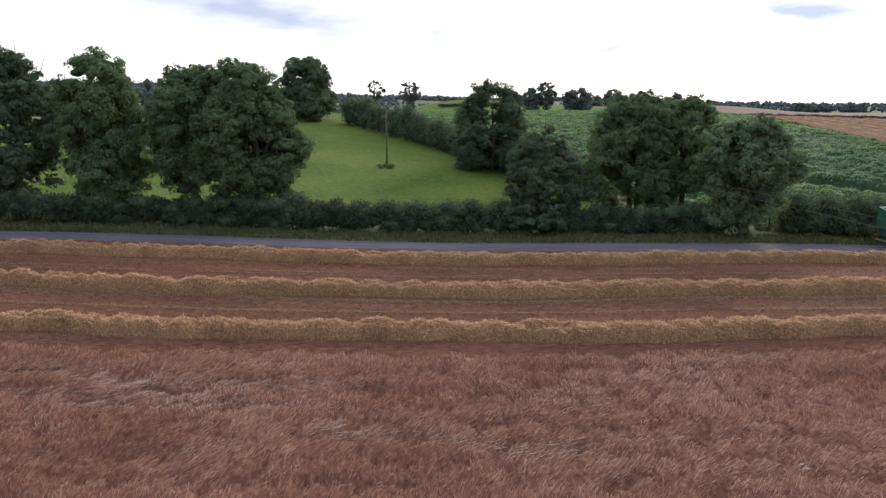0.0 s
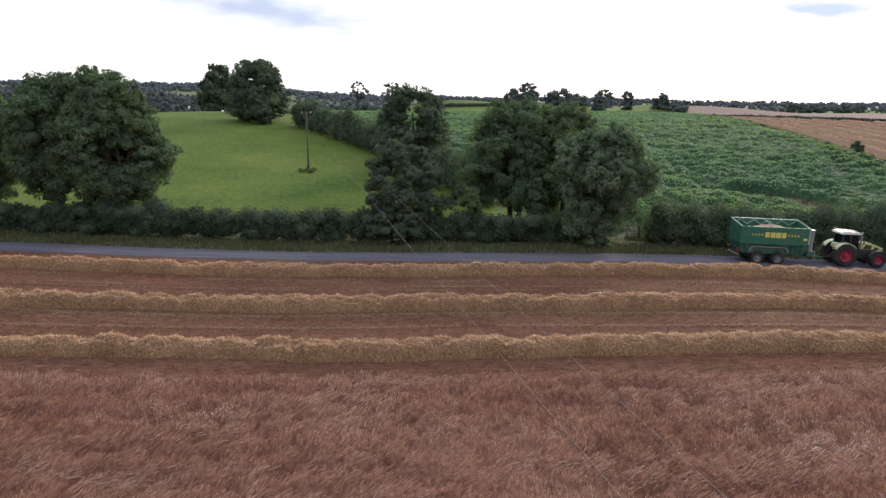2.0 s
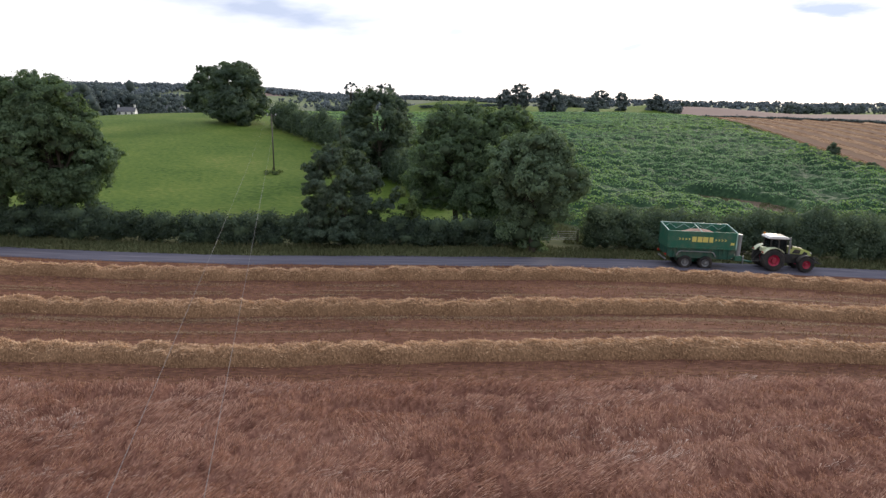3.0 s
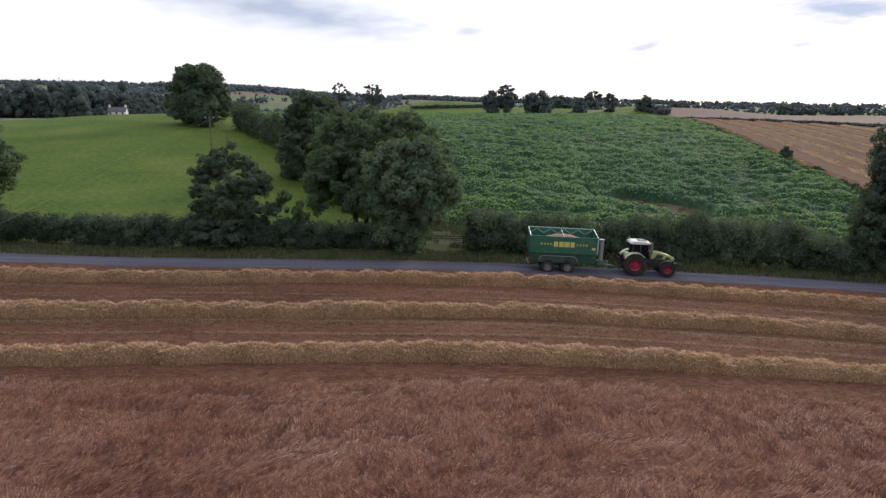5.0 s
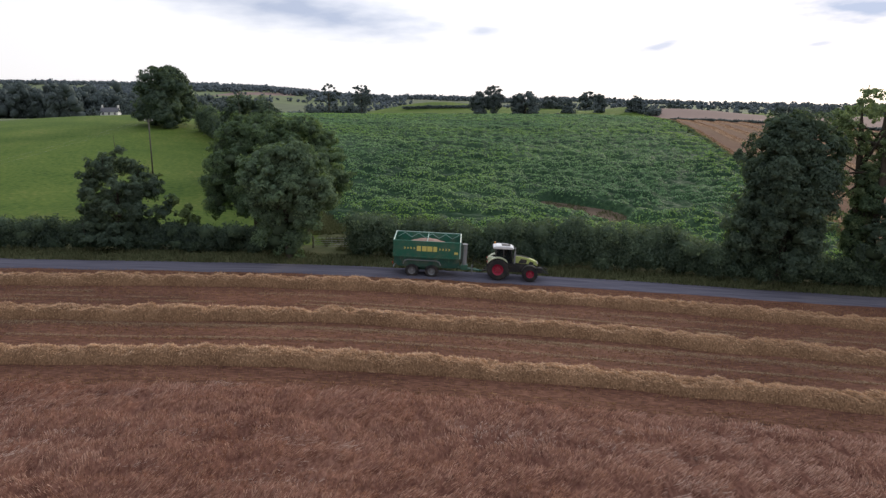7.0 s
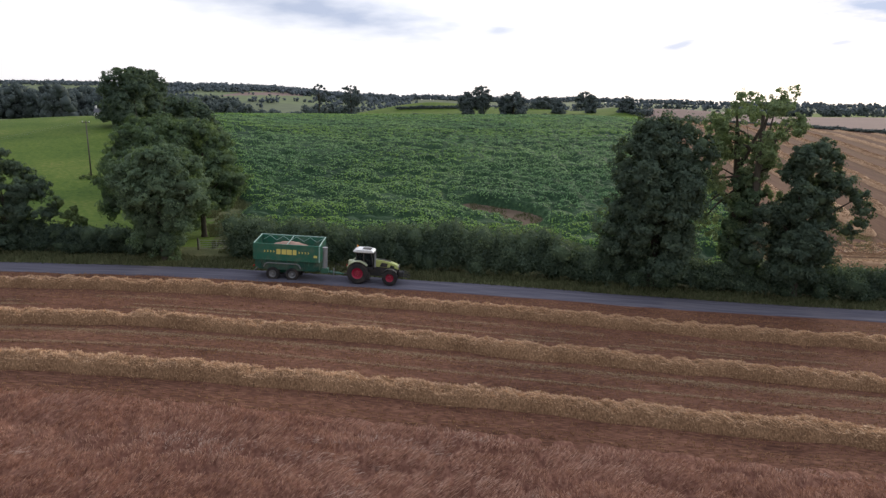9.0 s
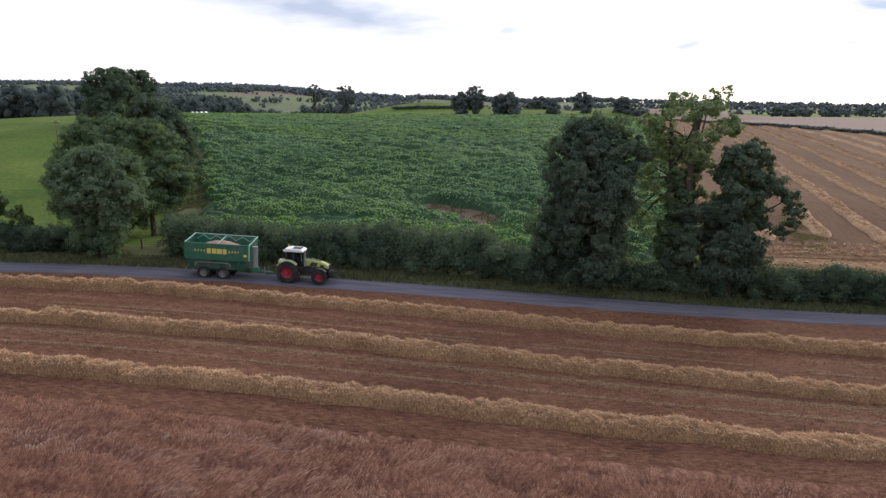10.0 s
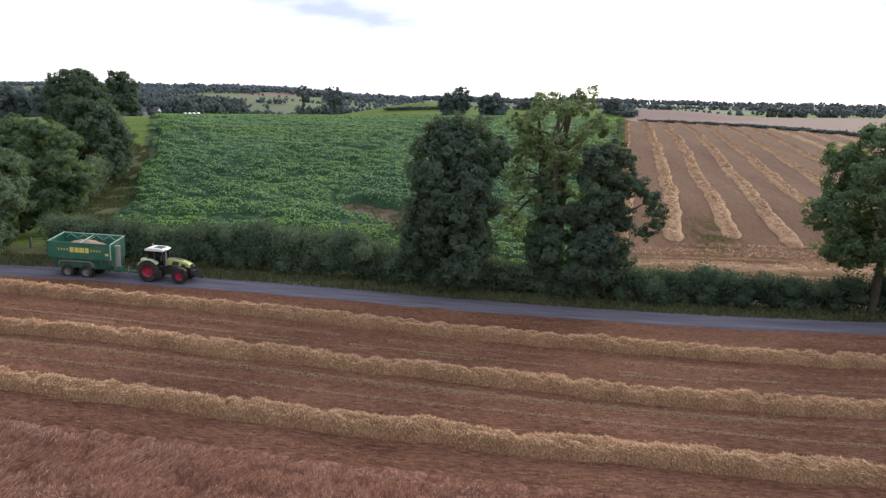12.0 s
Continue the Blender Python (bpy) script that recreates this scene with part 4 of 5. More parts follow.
tree("tall dusty green tree in the clump", 29.4, 83.5, 0, 15.8, 11.0, 4.6, 209, 20000, n=46, size=1.45, mats=(M_LEAF, M_CORE), leaf=0.32, skirt=0.5, twigs=25,
     extra=[(-2, 0, 3.0, 2.0), (-3.5, 0, 2.6, 2.0)])
tree("dense dark tree leaning over the field entrance", 31.0, 70.0, 0, 13.4, 11.0, 4.8, 210, 24000, n=58, size=1.45, depth=8.5, mats=(M_LEAF_PALE, M_CORE), leaf=0.32, trunk=0.35, skirt=0.1, extra=[(-0.8, 0, 4.2, 1.8), (-1.4, 0, 2.8, 1.9), (0.6, 0, 3.4, 1.6), (1.6, 0, 5.2, 1.7), (0.2, 0.2, 1.9, 1.5)])
tree("thin sapling bush in the hedge", 17.4, 74.0, 0, 7.0, 4.0, 1.6, 211, 2200, n=13, size=0.6, mats=(M_LEAF_LIGHT, M_CORE), trunk=0.08, skirt=0.6, core=0.1, twigs=14, name="bush")
tree("dense dark evergreen tree wrapped in ivy", 82.6, 71.4, 0, 16.3, 8.6, 1.3, 212, 33000, n=84, size=1.5, mats=(M_LEAF_DARK, M_CORE), trunk=0.5, skirt=0.8, twigs=16,
     extra=[(-4.0, 0, 3.0, 1.7), (-4.4, 0, 5.0, 1.6), (-4.0, 0.3, 7.0, 1.5), (-1.4, 0, 14.9, 1.5), (0.6, -0.4, 15.4, 1.4), (2.4, 0, 14.9, 1.5), (4.0, 0, 13.4, 1.4), (-2.8, 0, 13.2, 1.5), (-3.4, 0.2, 11.2, 1.4), (3.8, 0, 11.2, 1.4), (2.0, -1.2, 12.8, 1.6), (-0.8, -1.2, 12.8, 1.6), (5.0, 0, 12.4, 0.8)])
tree("thin-topped ash with bare limbs and ivy trunk", 92.7, 74.8, 0, 18.9, 10.6, 11.2, 213, 8500, n=46, size=0.9, mats=(M_LEAF_ASH, M_CORE), trunk=0.42, stems=3, core=0.1, twigs=50, skirt=0.3,
     extra=[(-3.9, 0, 12.6, 0.9), (-3.3, 0.3, 11.2, 1.0), (-4.4, 0, 9.8, 0.9), (-3.6, 0, 8.4, 1.0), (-4.4, 0.2, 6.9, 0.9), (-3.4, 0, 5.6, 0.9), (-2.8, 0, 9.6, 0.8), (-4.6, 0.2, 5.0, 0.7), (-3.0, -0.2, 4.0, 0.8), (-0.6, -0.4, 11.0, 1.1), (-0.2, 0.2, 9.4, 1.2), (-0.8, -0.3, 7.8, 1.2), (-0.4, 0, 6.2, 1.4), (-0.6, -0.4, 4.2, 1.6), (-0.6, -0.4, 2.2, 1.8), (2.0, 0.2, 18.3, 0.8), (3.0, 0.3, 17.4, 0.9), (4.2, 0.2, 15.8, 0.8), (1.0, 0, 9.0, 1.0), (2.6, 0, 8.2, 0.8), (0.2, 0.3, 12.6, 1.2), (0.9, -0.3, 13.8, 1.0), (-0.6, 0.2, 13.6, 0.9), (1.6, 0.2, 11.4, 1.0), (0.4, -0.5, 10.4, 1.2), (3.6, 0, 18.8, 0.6), (-1.6, 0, 17.0, 0.8), (-2.8, 0, 15.4, 0.8)])
tree("dense ivy and thorn about the ash trunk", 92.0, 74.0, 0, 11.4, 4.2, -0.8, 217, 10000, n=24, size=1.0, mats=(M_LEAF, M_CORE), trunk=0.15, skirt=0.9, twigs=10, name="bush")
tree("dark tree with a limb drooping over the stubble", 97.0, 71.8, 0, 14.1, 6.4, 0.7, 214, 22000, n=62, size=1.25, mats=(M_LEAF_DARK, M_CORE), trunk=0.45, skirt=1,
     extra=[(2.5, 0, 10.6, 1.3), (3.8, -0.2, 9.6, 1.2), (5.0, -0.3, 8.4, 1.1), (5.9, -0.3, 7.1, 1.0), (5.6, 0, 5.8, 0.9), (4.6, 0, 5.0, 0.8), (2.6, 0, 3.4, 1.1), (2.6, 0, 2.0, 1.2), (1.2, 0, 13.0, 1.3), (2.2, 0, 12.2, 1.2), (-4.2, 0, 4.4, 1.5), (-4.8, 0, 2.2, 1.6), (-3.4, 0, 6.6, 1.4)])
tree("broad green tree with drooping boughs by the hedge", 123.9, 71.9, 0, 16.4, 12.2, 2.0, 215, 22000, n=60, size=1.5, mats=(M_LEAF, M_CORE), trunk=0.42, skirt=0.25, core=0.5)

# ---- trees of the hill and the far fields ----
tree("large rounded oak on the brow of the hill", -37, 187, 0, 28.0, 17, 11.8, 221, 15000, n=60, size=2.3, mats=(M_LEAF_DARK, M_CORE), leaf=0.6, skirt=1, trunk=0.6)
tree("tall dark tree behind the brow", -75, 270, 0, 31.3, 16.5, 14, 222, 9000, n=46, size=2.2, mats=(M_LEAF_DARK, M_CORE), leaf=0.8, skirt=1, trunk=0.6)
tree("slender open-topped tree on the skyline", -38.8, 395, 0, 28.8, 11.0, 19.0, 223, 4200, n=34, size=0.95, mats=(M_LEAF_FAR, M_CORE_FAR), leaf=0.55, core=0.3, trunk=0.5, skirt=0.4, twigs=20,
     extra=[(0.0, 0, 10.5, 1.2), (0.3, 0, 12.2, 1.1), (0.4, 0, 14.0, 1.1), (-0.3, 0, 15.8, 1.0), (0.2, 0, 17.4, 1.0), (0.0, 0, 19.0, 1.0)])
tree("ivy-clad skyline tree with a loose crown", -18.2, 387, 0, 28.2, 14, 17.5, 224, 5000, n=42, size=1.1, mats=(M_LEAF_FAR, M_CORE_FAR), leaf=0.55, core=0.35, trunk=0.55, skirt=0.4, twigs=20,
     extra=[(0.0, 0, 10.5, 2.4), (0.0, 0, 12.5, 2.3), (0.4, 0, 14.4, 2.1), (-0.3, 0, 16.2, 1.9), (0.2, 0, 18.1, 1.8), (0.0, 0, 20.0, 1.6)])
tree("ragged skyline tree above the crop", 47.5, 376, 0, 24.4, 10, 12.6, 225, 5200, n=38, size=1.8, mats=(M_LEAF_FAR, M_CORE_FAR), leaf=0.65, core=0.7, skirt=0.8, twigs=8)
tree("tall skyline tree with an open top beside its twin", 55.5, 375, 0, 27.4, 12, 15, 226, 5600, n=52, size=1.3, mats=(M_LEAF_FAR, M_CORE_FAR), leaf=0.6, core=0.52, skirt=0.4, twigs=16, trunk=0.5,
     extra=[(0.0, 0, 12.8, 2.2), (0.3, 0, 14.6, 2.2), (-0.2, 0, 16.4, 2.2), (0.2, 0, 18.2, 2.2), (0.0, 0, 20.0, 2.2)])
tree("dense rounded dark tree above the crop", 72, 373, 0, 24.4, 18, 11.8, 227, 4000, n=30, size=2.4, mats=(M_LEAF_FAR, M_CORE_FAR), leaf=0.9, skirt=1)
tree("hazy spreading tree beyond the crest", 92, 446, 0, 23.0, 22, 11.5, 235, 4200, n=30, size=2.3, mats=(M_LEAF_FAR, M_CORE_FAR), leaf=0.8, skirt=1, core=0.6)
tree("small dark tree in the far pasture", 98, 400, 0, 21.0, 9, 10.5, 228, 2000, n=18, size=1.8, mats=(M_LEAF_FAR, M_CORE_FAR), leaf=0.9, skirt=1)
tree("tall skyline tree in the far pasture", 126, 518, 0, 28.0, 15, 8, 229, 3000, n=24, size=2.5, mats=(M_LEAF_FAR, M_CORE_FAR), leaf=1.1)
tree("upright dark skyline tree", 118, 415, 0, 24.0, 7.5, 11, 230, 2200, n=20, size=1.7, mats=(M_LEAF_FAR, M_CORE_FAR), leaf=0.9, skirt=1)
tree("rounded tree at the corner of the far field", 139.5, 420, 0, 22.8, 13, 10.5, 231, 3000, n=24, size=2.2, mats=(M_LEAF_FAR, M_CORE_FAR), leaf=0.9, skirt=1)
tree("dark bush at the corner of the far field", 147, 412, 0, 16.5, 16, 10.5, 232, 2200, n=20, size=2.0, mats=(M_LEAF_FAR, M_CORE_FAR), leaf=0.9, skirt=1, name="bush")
tree("small round bush on the field boundary", 111, 165, 0, 7.4, 2.6, 5.0, 233, 1500, n=9, size=0.7, mats=(M_LEAF_DARK, M_CORE), leaf=0.35, trunk=0.12, skirt=1, name="bush")
for bx, by, bt, bw in ((109.2, 145.7, 1.5, 2.4), (106.4, 130.0, 1.1, 1.9), (104.8, 123.0, 1.5, 2.6), (103.4, 115.5, 1.9, 3.0)):
    bz = float(land(bx, by))
    tree("small ragged bush on the crop boundary", bx, by, 0, bz + bt, bw, bz + 0.2, int(by), 900, n=9, size=0.55, mats=(M_LEAF_DARK, M_CORE), leaf=0.33, trunk=0.1, skirt=1, name="bush")
tree("lone round tree in a pale field", 362, 600, 0, 17.0, 11, 9, 234, 1800, n=18, size=2.0, mats=(M_LEAF_FAR, M_CORE_FAR), leaf=1.0, skirt=1)
pz = float(land(-10.2, 123.2))
tree("low dry weeds about the foot of the pole", -10.2, 123.2, 0, pz + 0.7, 3.8, pz + 0.05, 236, 700, n=14, size=0.4, mats=(M_LEAF_LIGHT, M_CORE), leaf=0.3, trunk=0.05, skirt=1, name="bush")


def woods(label, spots, mats, seed, leaves, leaf, levels=(0.2, 0.42, 0.62, 0.78), name="woodland", even=0.0):
    """Belts of far trees: each spot is x, y, length along x, depth, count, tree height."""
    global rng
    rng = np.random.default_rng(seed)
    C, R = [], []
    for x, y, lx, dy, m, h in spots:
        for _ in range(m):
            xx, yy = x + rng.uniform(-0.5, 0.5) * lx, y + rng.uniform(-0.5, 0.5) * dy
            hh = h * ((0.45 + 0.8 * rng.random() ** 1.8) * (1 - even) + (0.82 + 0.3 * rng.random()) * even)
            zz = float(land(xx, yy))
            for q in levels:
                g = rng.uniform(0.7, 1.15) * (1.1 - 0.55 * q)
                C.append((xx + rng.normal() * hh * 0.22, yy + rng.normal() * hh * 0.16, zz + hh * (q + 0.06 * rng.normal())))
                wide = {2: 0.46, 4: 0.34}.get(len(levels), 0.27)
                R.append((hh * wide * g, hh * wide * g, hh * min(wide, 0.9 * wide + 0.03) * g))
    C, R = np.array(C), np.array(R)
    k = rng.integers(0, len(C), leaves)
    U = unit(rng.normal(size=(leaves, 3)) + np.array([0, -0.3, 0.3]))
    P = C[k] + U * R[k] * (0.85 + 0.35 * rng.random((leaves, 1)))
    V, F = lumps(C, R, 0.78, 0.28, False)
    ob = mesh_object(name, V, F, [mats[1]])
    tagged(ob, label, "woodland", kind="stuff")
    lo = mesh_object("leaves", *leaf_blades(P, unit(U + rng.normal(size=P.shape) * 0.5), leaf), [mats[0]])
    lo.parent = ob
    return ob


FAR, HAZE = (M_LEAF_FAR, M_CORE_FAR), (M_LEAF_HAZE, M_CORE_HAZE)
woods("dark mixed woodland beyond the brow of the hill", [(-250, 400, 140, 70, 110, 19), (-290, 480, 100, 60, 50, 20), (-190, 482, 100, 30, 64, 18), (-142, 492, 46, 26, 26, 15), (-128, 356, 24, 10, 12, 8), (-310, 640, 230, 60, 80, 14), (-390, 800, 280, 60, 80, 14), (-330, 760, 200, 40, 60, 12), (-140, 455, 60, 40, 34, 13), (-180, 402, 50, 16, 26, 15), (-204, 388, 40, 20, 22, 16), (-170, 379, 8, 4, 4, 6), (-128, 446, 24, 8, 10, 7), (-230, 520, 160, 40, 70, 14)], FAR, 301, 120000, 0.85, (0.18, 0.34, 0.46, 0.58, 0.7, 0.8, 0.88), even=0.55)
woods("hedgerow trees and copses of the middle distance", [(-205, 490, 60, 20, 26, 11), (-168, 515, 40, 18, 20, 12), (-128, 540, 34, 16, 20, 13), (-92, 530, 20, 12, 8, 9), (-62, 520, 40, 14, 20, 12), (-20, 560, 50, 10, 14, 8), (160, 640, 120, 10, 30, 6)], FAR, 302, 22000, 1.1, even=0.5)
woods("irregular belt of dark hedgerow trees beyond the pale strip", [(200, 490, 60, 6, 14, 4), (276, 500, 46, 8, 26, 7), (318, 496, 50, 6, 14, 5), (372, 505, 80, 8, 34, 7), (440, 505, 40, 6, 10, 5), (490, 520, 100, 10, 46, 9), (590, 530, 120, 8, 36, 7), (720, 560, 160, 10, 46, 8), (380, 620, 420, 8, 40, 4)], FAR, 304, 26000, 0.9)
ridge_woods = [(-760, 1185, 860, 130, 760, 8.5), (-480, 985, 150, 140, 190, 9), (-395, 1080, 110, 60, 70, 10), (-320, 1165, 330, 80, 250, 11), (-150, 1275, 520, 150, 560, 10), (-150, 1085, 150, 120, 110, 8), (-120, 950, 130, 90, 60, 7), (-75, 840, 120, 60, 44, 7)]
hedge_lines = [(-305, 1045, 60, 5, 9, 4), (-262, 940, 34, 16, 10, 8), (-300, 935, 120, 5, 16, 4), (-235, 1000, 60, 5, 12, 5), (-330, 865, 180, 8, 44, 7), (-420, 900, 160, 12, 50, 9)]
far_right = [(-60, 650, 220, 10, 90, 7), (60, 700, 160, 14, 60, 8), (-250, 700, 220, 20, 90, 9), (290, 640, 180, 8, 26, 5), (430, 700, 240, 10, 90, 6), (330, 860, 380, 12, 130, 6), (100, 900, 300, 14, 110, 6), (620, 1000, 500, 16, 180, 6), (170, 1170, 400, 50, 100, 9), (160, 1255, 420, 36, 130, 9), (-1000, 1290, 900, 30, 420, 8), (300, 1320, 700, 30, 300, 10), (900, 1500, 900, 30, 260, 9), (1500, 1700, 1200, 40, 260, 10)]
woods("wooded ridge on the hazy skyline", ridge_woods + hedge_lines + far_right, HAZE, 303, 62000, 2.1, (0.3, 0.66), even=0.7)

# ---- straw rows of the far stubble ----
for i in range(20):
    ys = steps(96 + 2 * (i % 3), 352 - 4 * i * (i > 4), 1.2)
    xs = crop_right(ys) + 2.6 + 7.5 * i - 0.6 * ss(170, 100, ys) * (i > 0)
    xs = xs + 1.3 * (vn(ys / 17, ys * 0 + i, 17) - 0.5) + 0.4 * (vn(ys / 5, ys * 0 + i, 18) - 0.5)
    ok = xs < field_end(ys) - 3
    xs, ys = xs[ok], ys[ok]
    swath(np.stack([xs, ys], 1), 2.7 if i else 1.4, 0.46, 15000 if i < 7 else 5000, M_STRAW2, M_STRAW2, "straw row running up the pale far stubble", 400 + i, "straw swaths in the far field", 0.5)
for i, yy in enumerate((79.5, 86.0, 90.5, 95.5)):
    xs = steps((101, 101, 104, 126)[i], (240, 240, 150, 190)[i], 1.0)
    swath(np.stack([xs, yy + 0.8 * (vn(xs / 9, xs * 0 + i, 8) - 0.5)], 1), (2.2, 2.2, 1.3, 1.6)[i], (0.5, 0.5, 0.22, 0.3)[i], 5000, M_STRAW2, M_STRAW2, "flattened straw row on the headland", 430 + i, "headland straw rows", 0.5)
rng = np.random.default_rng(450)
n = 26000
px, py = rng.uniform(100, 175, n), 76 + 21 * rng.random(n) ** 1.3
ok = (px > crop_right(py) + 1) & (vn(px / 6, py / 1.4, 71) > 0.42)
px, py = px[ok], py[ok]
n = len(px)
p = np.stack([px, py, land(px, py) + 0.03 + 0.12 * rng.random(n)], 1)
d = unit(rng.normal(size=(n, 3)) * (1.0, 0.6, 0.35))
s = np.cross(d, unit(rng.normal(size=(n, 3)))) * 0.04
ln = (0.15 + 0.25 * rng.random(n))[:, None]
V = np.stack([p - d * ln - s, p + d * ln, p - d * ln + s], 1).reshape(-1, 3)
tagged(mesh_object("headland_litter", V, np.arange(3 * n).reshape(-1, 3), [M_STRAW]), "loose straw litter strewn over the headland", "straw", kind="stuff")


# green regrowth where the rows end
rng = np.random.default_rng(452)
n = 7000
px, py = 116.4 + rng.normal(size=n) * 1.6, 101 + rng.normal(size=n) * 5.0
px = px + 0.14 * (py - 103)
ok = vn(px / 1.2, py / 2.5, 73) > 0.4
px, py = px[ok], py[ok]
n = len(px)
P = np.stack([px, py, land(px, py) - 0.02], 1)
tip = P + np.stack([rng.normal(size=n) * 0.12, rng.normal(size=n) * 0.12, 0.05 + 0.06 * rng.random(n)], 1)
side = unit(np.stack([rng.normal(size=n), rng.normal(size=n) * 0.5, 0 * px], 1)) * 0.06
V = np.stack([P - side, P + side, tip], 1).reshape(-1, 3)
tagged(mesh_object("regrowth", V, np.arange(3 * n).reshape(-1, 3), [M_REGROWTH]), "thin patch of pale green regrowth on stubble", "grass", kind="stuff")


# ---- utility line ----
def utility_pole(label, x, y, top, arm_turn):
    z = float(land(x, y))
    root = new("utility_pole")
    root.location = (x, y, z)
    tagged(root, label, "utility pole")
    h = top - z
    part("pole", cyl(B(), (0, 0, h / 2 - 0.2), 0.15, h + 0.4, seg=12, r2=0.10), P_POLE, root, smooth=True)
    arm = part("crossarm", box(B(), (0, 0, h - 0.35), (1.9, 0.10, 0.12), (0, 0, arm_turn), 0.01), P_POLE, root)
    for s in (-0.8, 0.8):
        a = radians(arm_turn)
        bm = cyl(B(), (s * math.cos(a), s * math.sin(a), h - 0.16), 0.06, 0.26, seg=10, r2=0.045)
        cyl(bm, (s * math.cos(a), s * math.sin(a), h - 0.10), 0.085, 0.05, seg=10)
        part("insulator", bm, P_CERAMIC, arm, "white ceramic insulator")
    return root


utility_pole("slim wooden utility pole standing in pasture", -10.1, 123.5, 14.1, -14)
utility_pole("wooden utility pole in the wheat", 33.2, -45, 9.0, -14)
for dx in (-0.77, 0.77):
    a, b = np.array([-10.1 + dx, 123.5 - dx * 0.25, 14.05]), np.array([33.2 + dx, -45 - dx * 0.25, 8.95])
    t = np.linspace(0, 1, 40)[:, None]
    V, F = tube(a + (b - a) * t - np.array([0, 0, 1]) * 4 * 0.9 * t * (1 - t), np.full(40, 0.0040), 5)
    tagged(mesh_object("power_cable", V, F, [P_WIRE]), "thin bare overhead wire between wooden poles", "cable", "overhead wires")


# ---- field gate ----
def field_gate(x0, x1, y):
    z = float(land((x0 + x1) / 2, y))
    root = new("field_gate")
    root.location = (x0, y, z)
    tagged(root, "galvanised tubular steel field gate across a grassy track", "gate")
    w = x1 - x0
    for i, h in enumerate((0.25, 0.45, 0.66, 0.90, 1.18)):
        part("rail", bar(B(), (0, 0, h), (w, 0, h), 0.025), P_GALV, root)
    for xx in (0, w / 2, w):
        part("stile", bar(B(), (xx, 0, 0.2), (xx, 0, 1.2), 0.028), P_GALV, root)
    for xx in (-0.2, w + 0.2):
        part("gate_post", box(B(), (xx, 0, 0.6), (0.18, 0.18, 1.6), bevel=0.02), P_POLE, root, "weathered timber gate post")
    return root


field_gate(32.4, 36.4, 75.5)


# ---- tractor and grain trailer ----
def wheel(parent, name, x, y, r, w, rim_r, rim_mat, side):
    """A wheel at x, y with its tyre and rim; side: +1 or -1, where its dish faces."""
    hub = part(name, cyl(B(), (x, y + side * w * 0.36, r), rim_r * 0.34, w * 0.3, (90, 0, 0), 16), P_GREY if rim_mat is P_RIM else rim_mat, parent)
    bm = B()
    prof = [(rim_r, -0.42), (rim_r + 0.02, -0.5), (r * 0.90, -0.5), (r * 0.97, -0.42), (r * 0.985, 0), (r * 0.97, 0.42), (r * 0.90, 0.5), (rim_r + 0.02, 0.5), (rim_r, 0.42)]
    seg = 40
    rings = [[bm.verts.new((x + q * math.cos(2 * math.pi * i / seg), y + o * w, r + q * math.sin(2 * math.pi * i / seg))) for q, o in prof] for i in range(seg)]
    for i in range(seg):
        for j in range(len(prof)):
            k = (j + 1) % len(prof)
            bm.faces.new((rings[i][j], rings[(i + 1) % seg][j], rings[(i + 1) % seg][k], rings[i][k]))
    for i in range(26):
        a = 2 * math.pi * i / 26
        for o, sk in ((-0.24, 28), (0.24, -28)):
            aa = a + (0.12 if o > 0 else 0)
            m = Matrix.Translation((x + r * 0.985 * math.cos(aa), y + o * w, r + r * 0.985 * math.sin(aa))) @ Matrix.Rotation(-aa, 4, "Y") @ Matrix.Rotation(radians(sk), 4, "X") @ Matrix.Diagonal((0.05, w * 0.5, 0.07, 1))
            bmesh.ops.create_cube(bm, size=1, matrix=m)
    part("tyre", bm, P_TYRE, hub)
    bm = B()
    prof = [(rim_r * 0.3, side * 0.18), (rim_r * 0.62, side * 0.2), (rim_r * 0.80, side * 0.34), (rim_r, side * 0.44), (rim_r, -side * 0.44), (rim_r * 0.85, -side * 0.3), (rim_r * 0.3, 0.0)]
    rings = [[bm.verts.new((x + q * math.cos(2 * math.pi * i / seg), y + o * w, r + q * math.sin(2 * math.pi * i / seg))) for q, o in prof] for i in range(seg)]
    for i in range(seg):
        for j in range(len(prof)):
            k = (j + 1) % len(prof)
            bm.faces.new((rings[i][j], rings[(i + 1) % seg][j], rings[(i + 1) % seg][k], rings[i][k]))
    part("rim", bm, rim_mat, hub)
    for i in range(8):
        a = 2 * math.pi * i / 8
        part("wheel_nut", cyl(B(), (x + rim_r * 0.48 * math.cos(a), y + side * w * 0.21, r + rim_r * 0.48 * math.sin(a)), 0.025, 0.05, (90, 0, 0), 6), P_GREY, hub)
    return hub


def arch(bm, x, z, r, y0, y1, a0, a1, thick=0.05, seg=14):
    """A curved mudguard about (x, z), over the angles a0 to a1."""
    out = [(x + r * math.cos(radians(a0 + (a1 - a0) * i / seg)), z + r * math.sin(radians(a0 + (a1 - a0) * i / seg))) for i in range(seg + 1)]
    inn = [(x + (r - thick) * math.cos(radians(a0 + (a1 - a0) * i / seg)), z + (r - thick) * math.sin(radians(a0 + (a1 - a0) * i / seg))) for i in range(seg, -1, -1)]
    return prism(bm, out + inn, y0, y1)


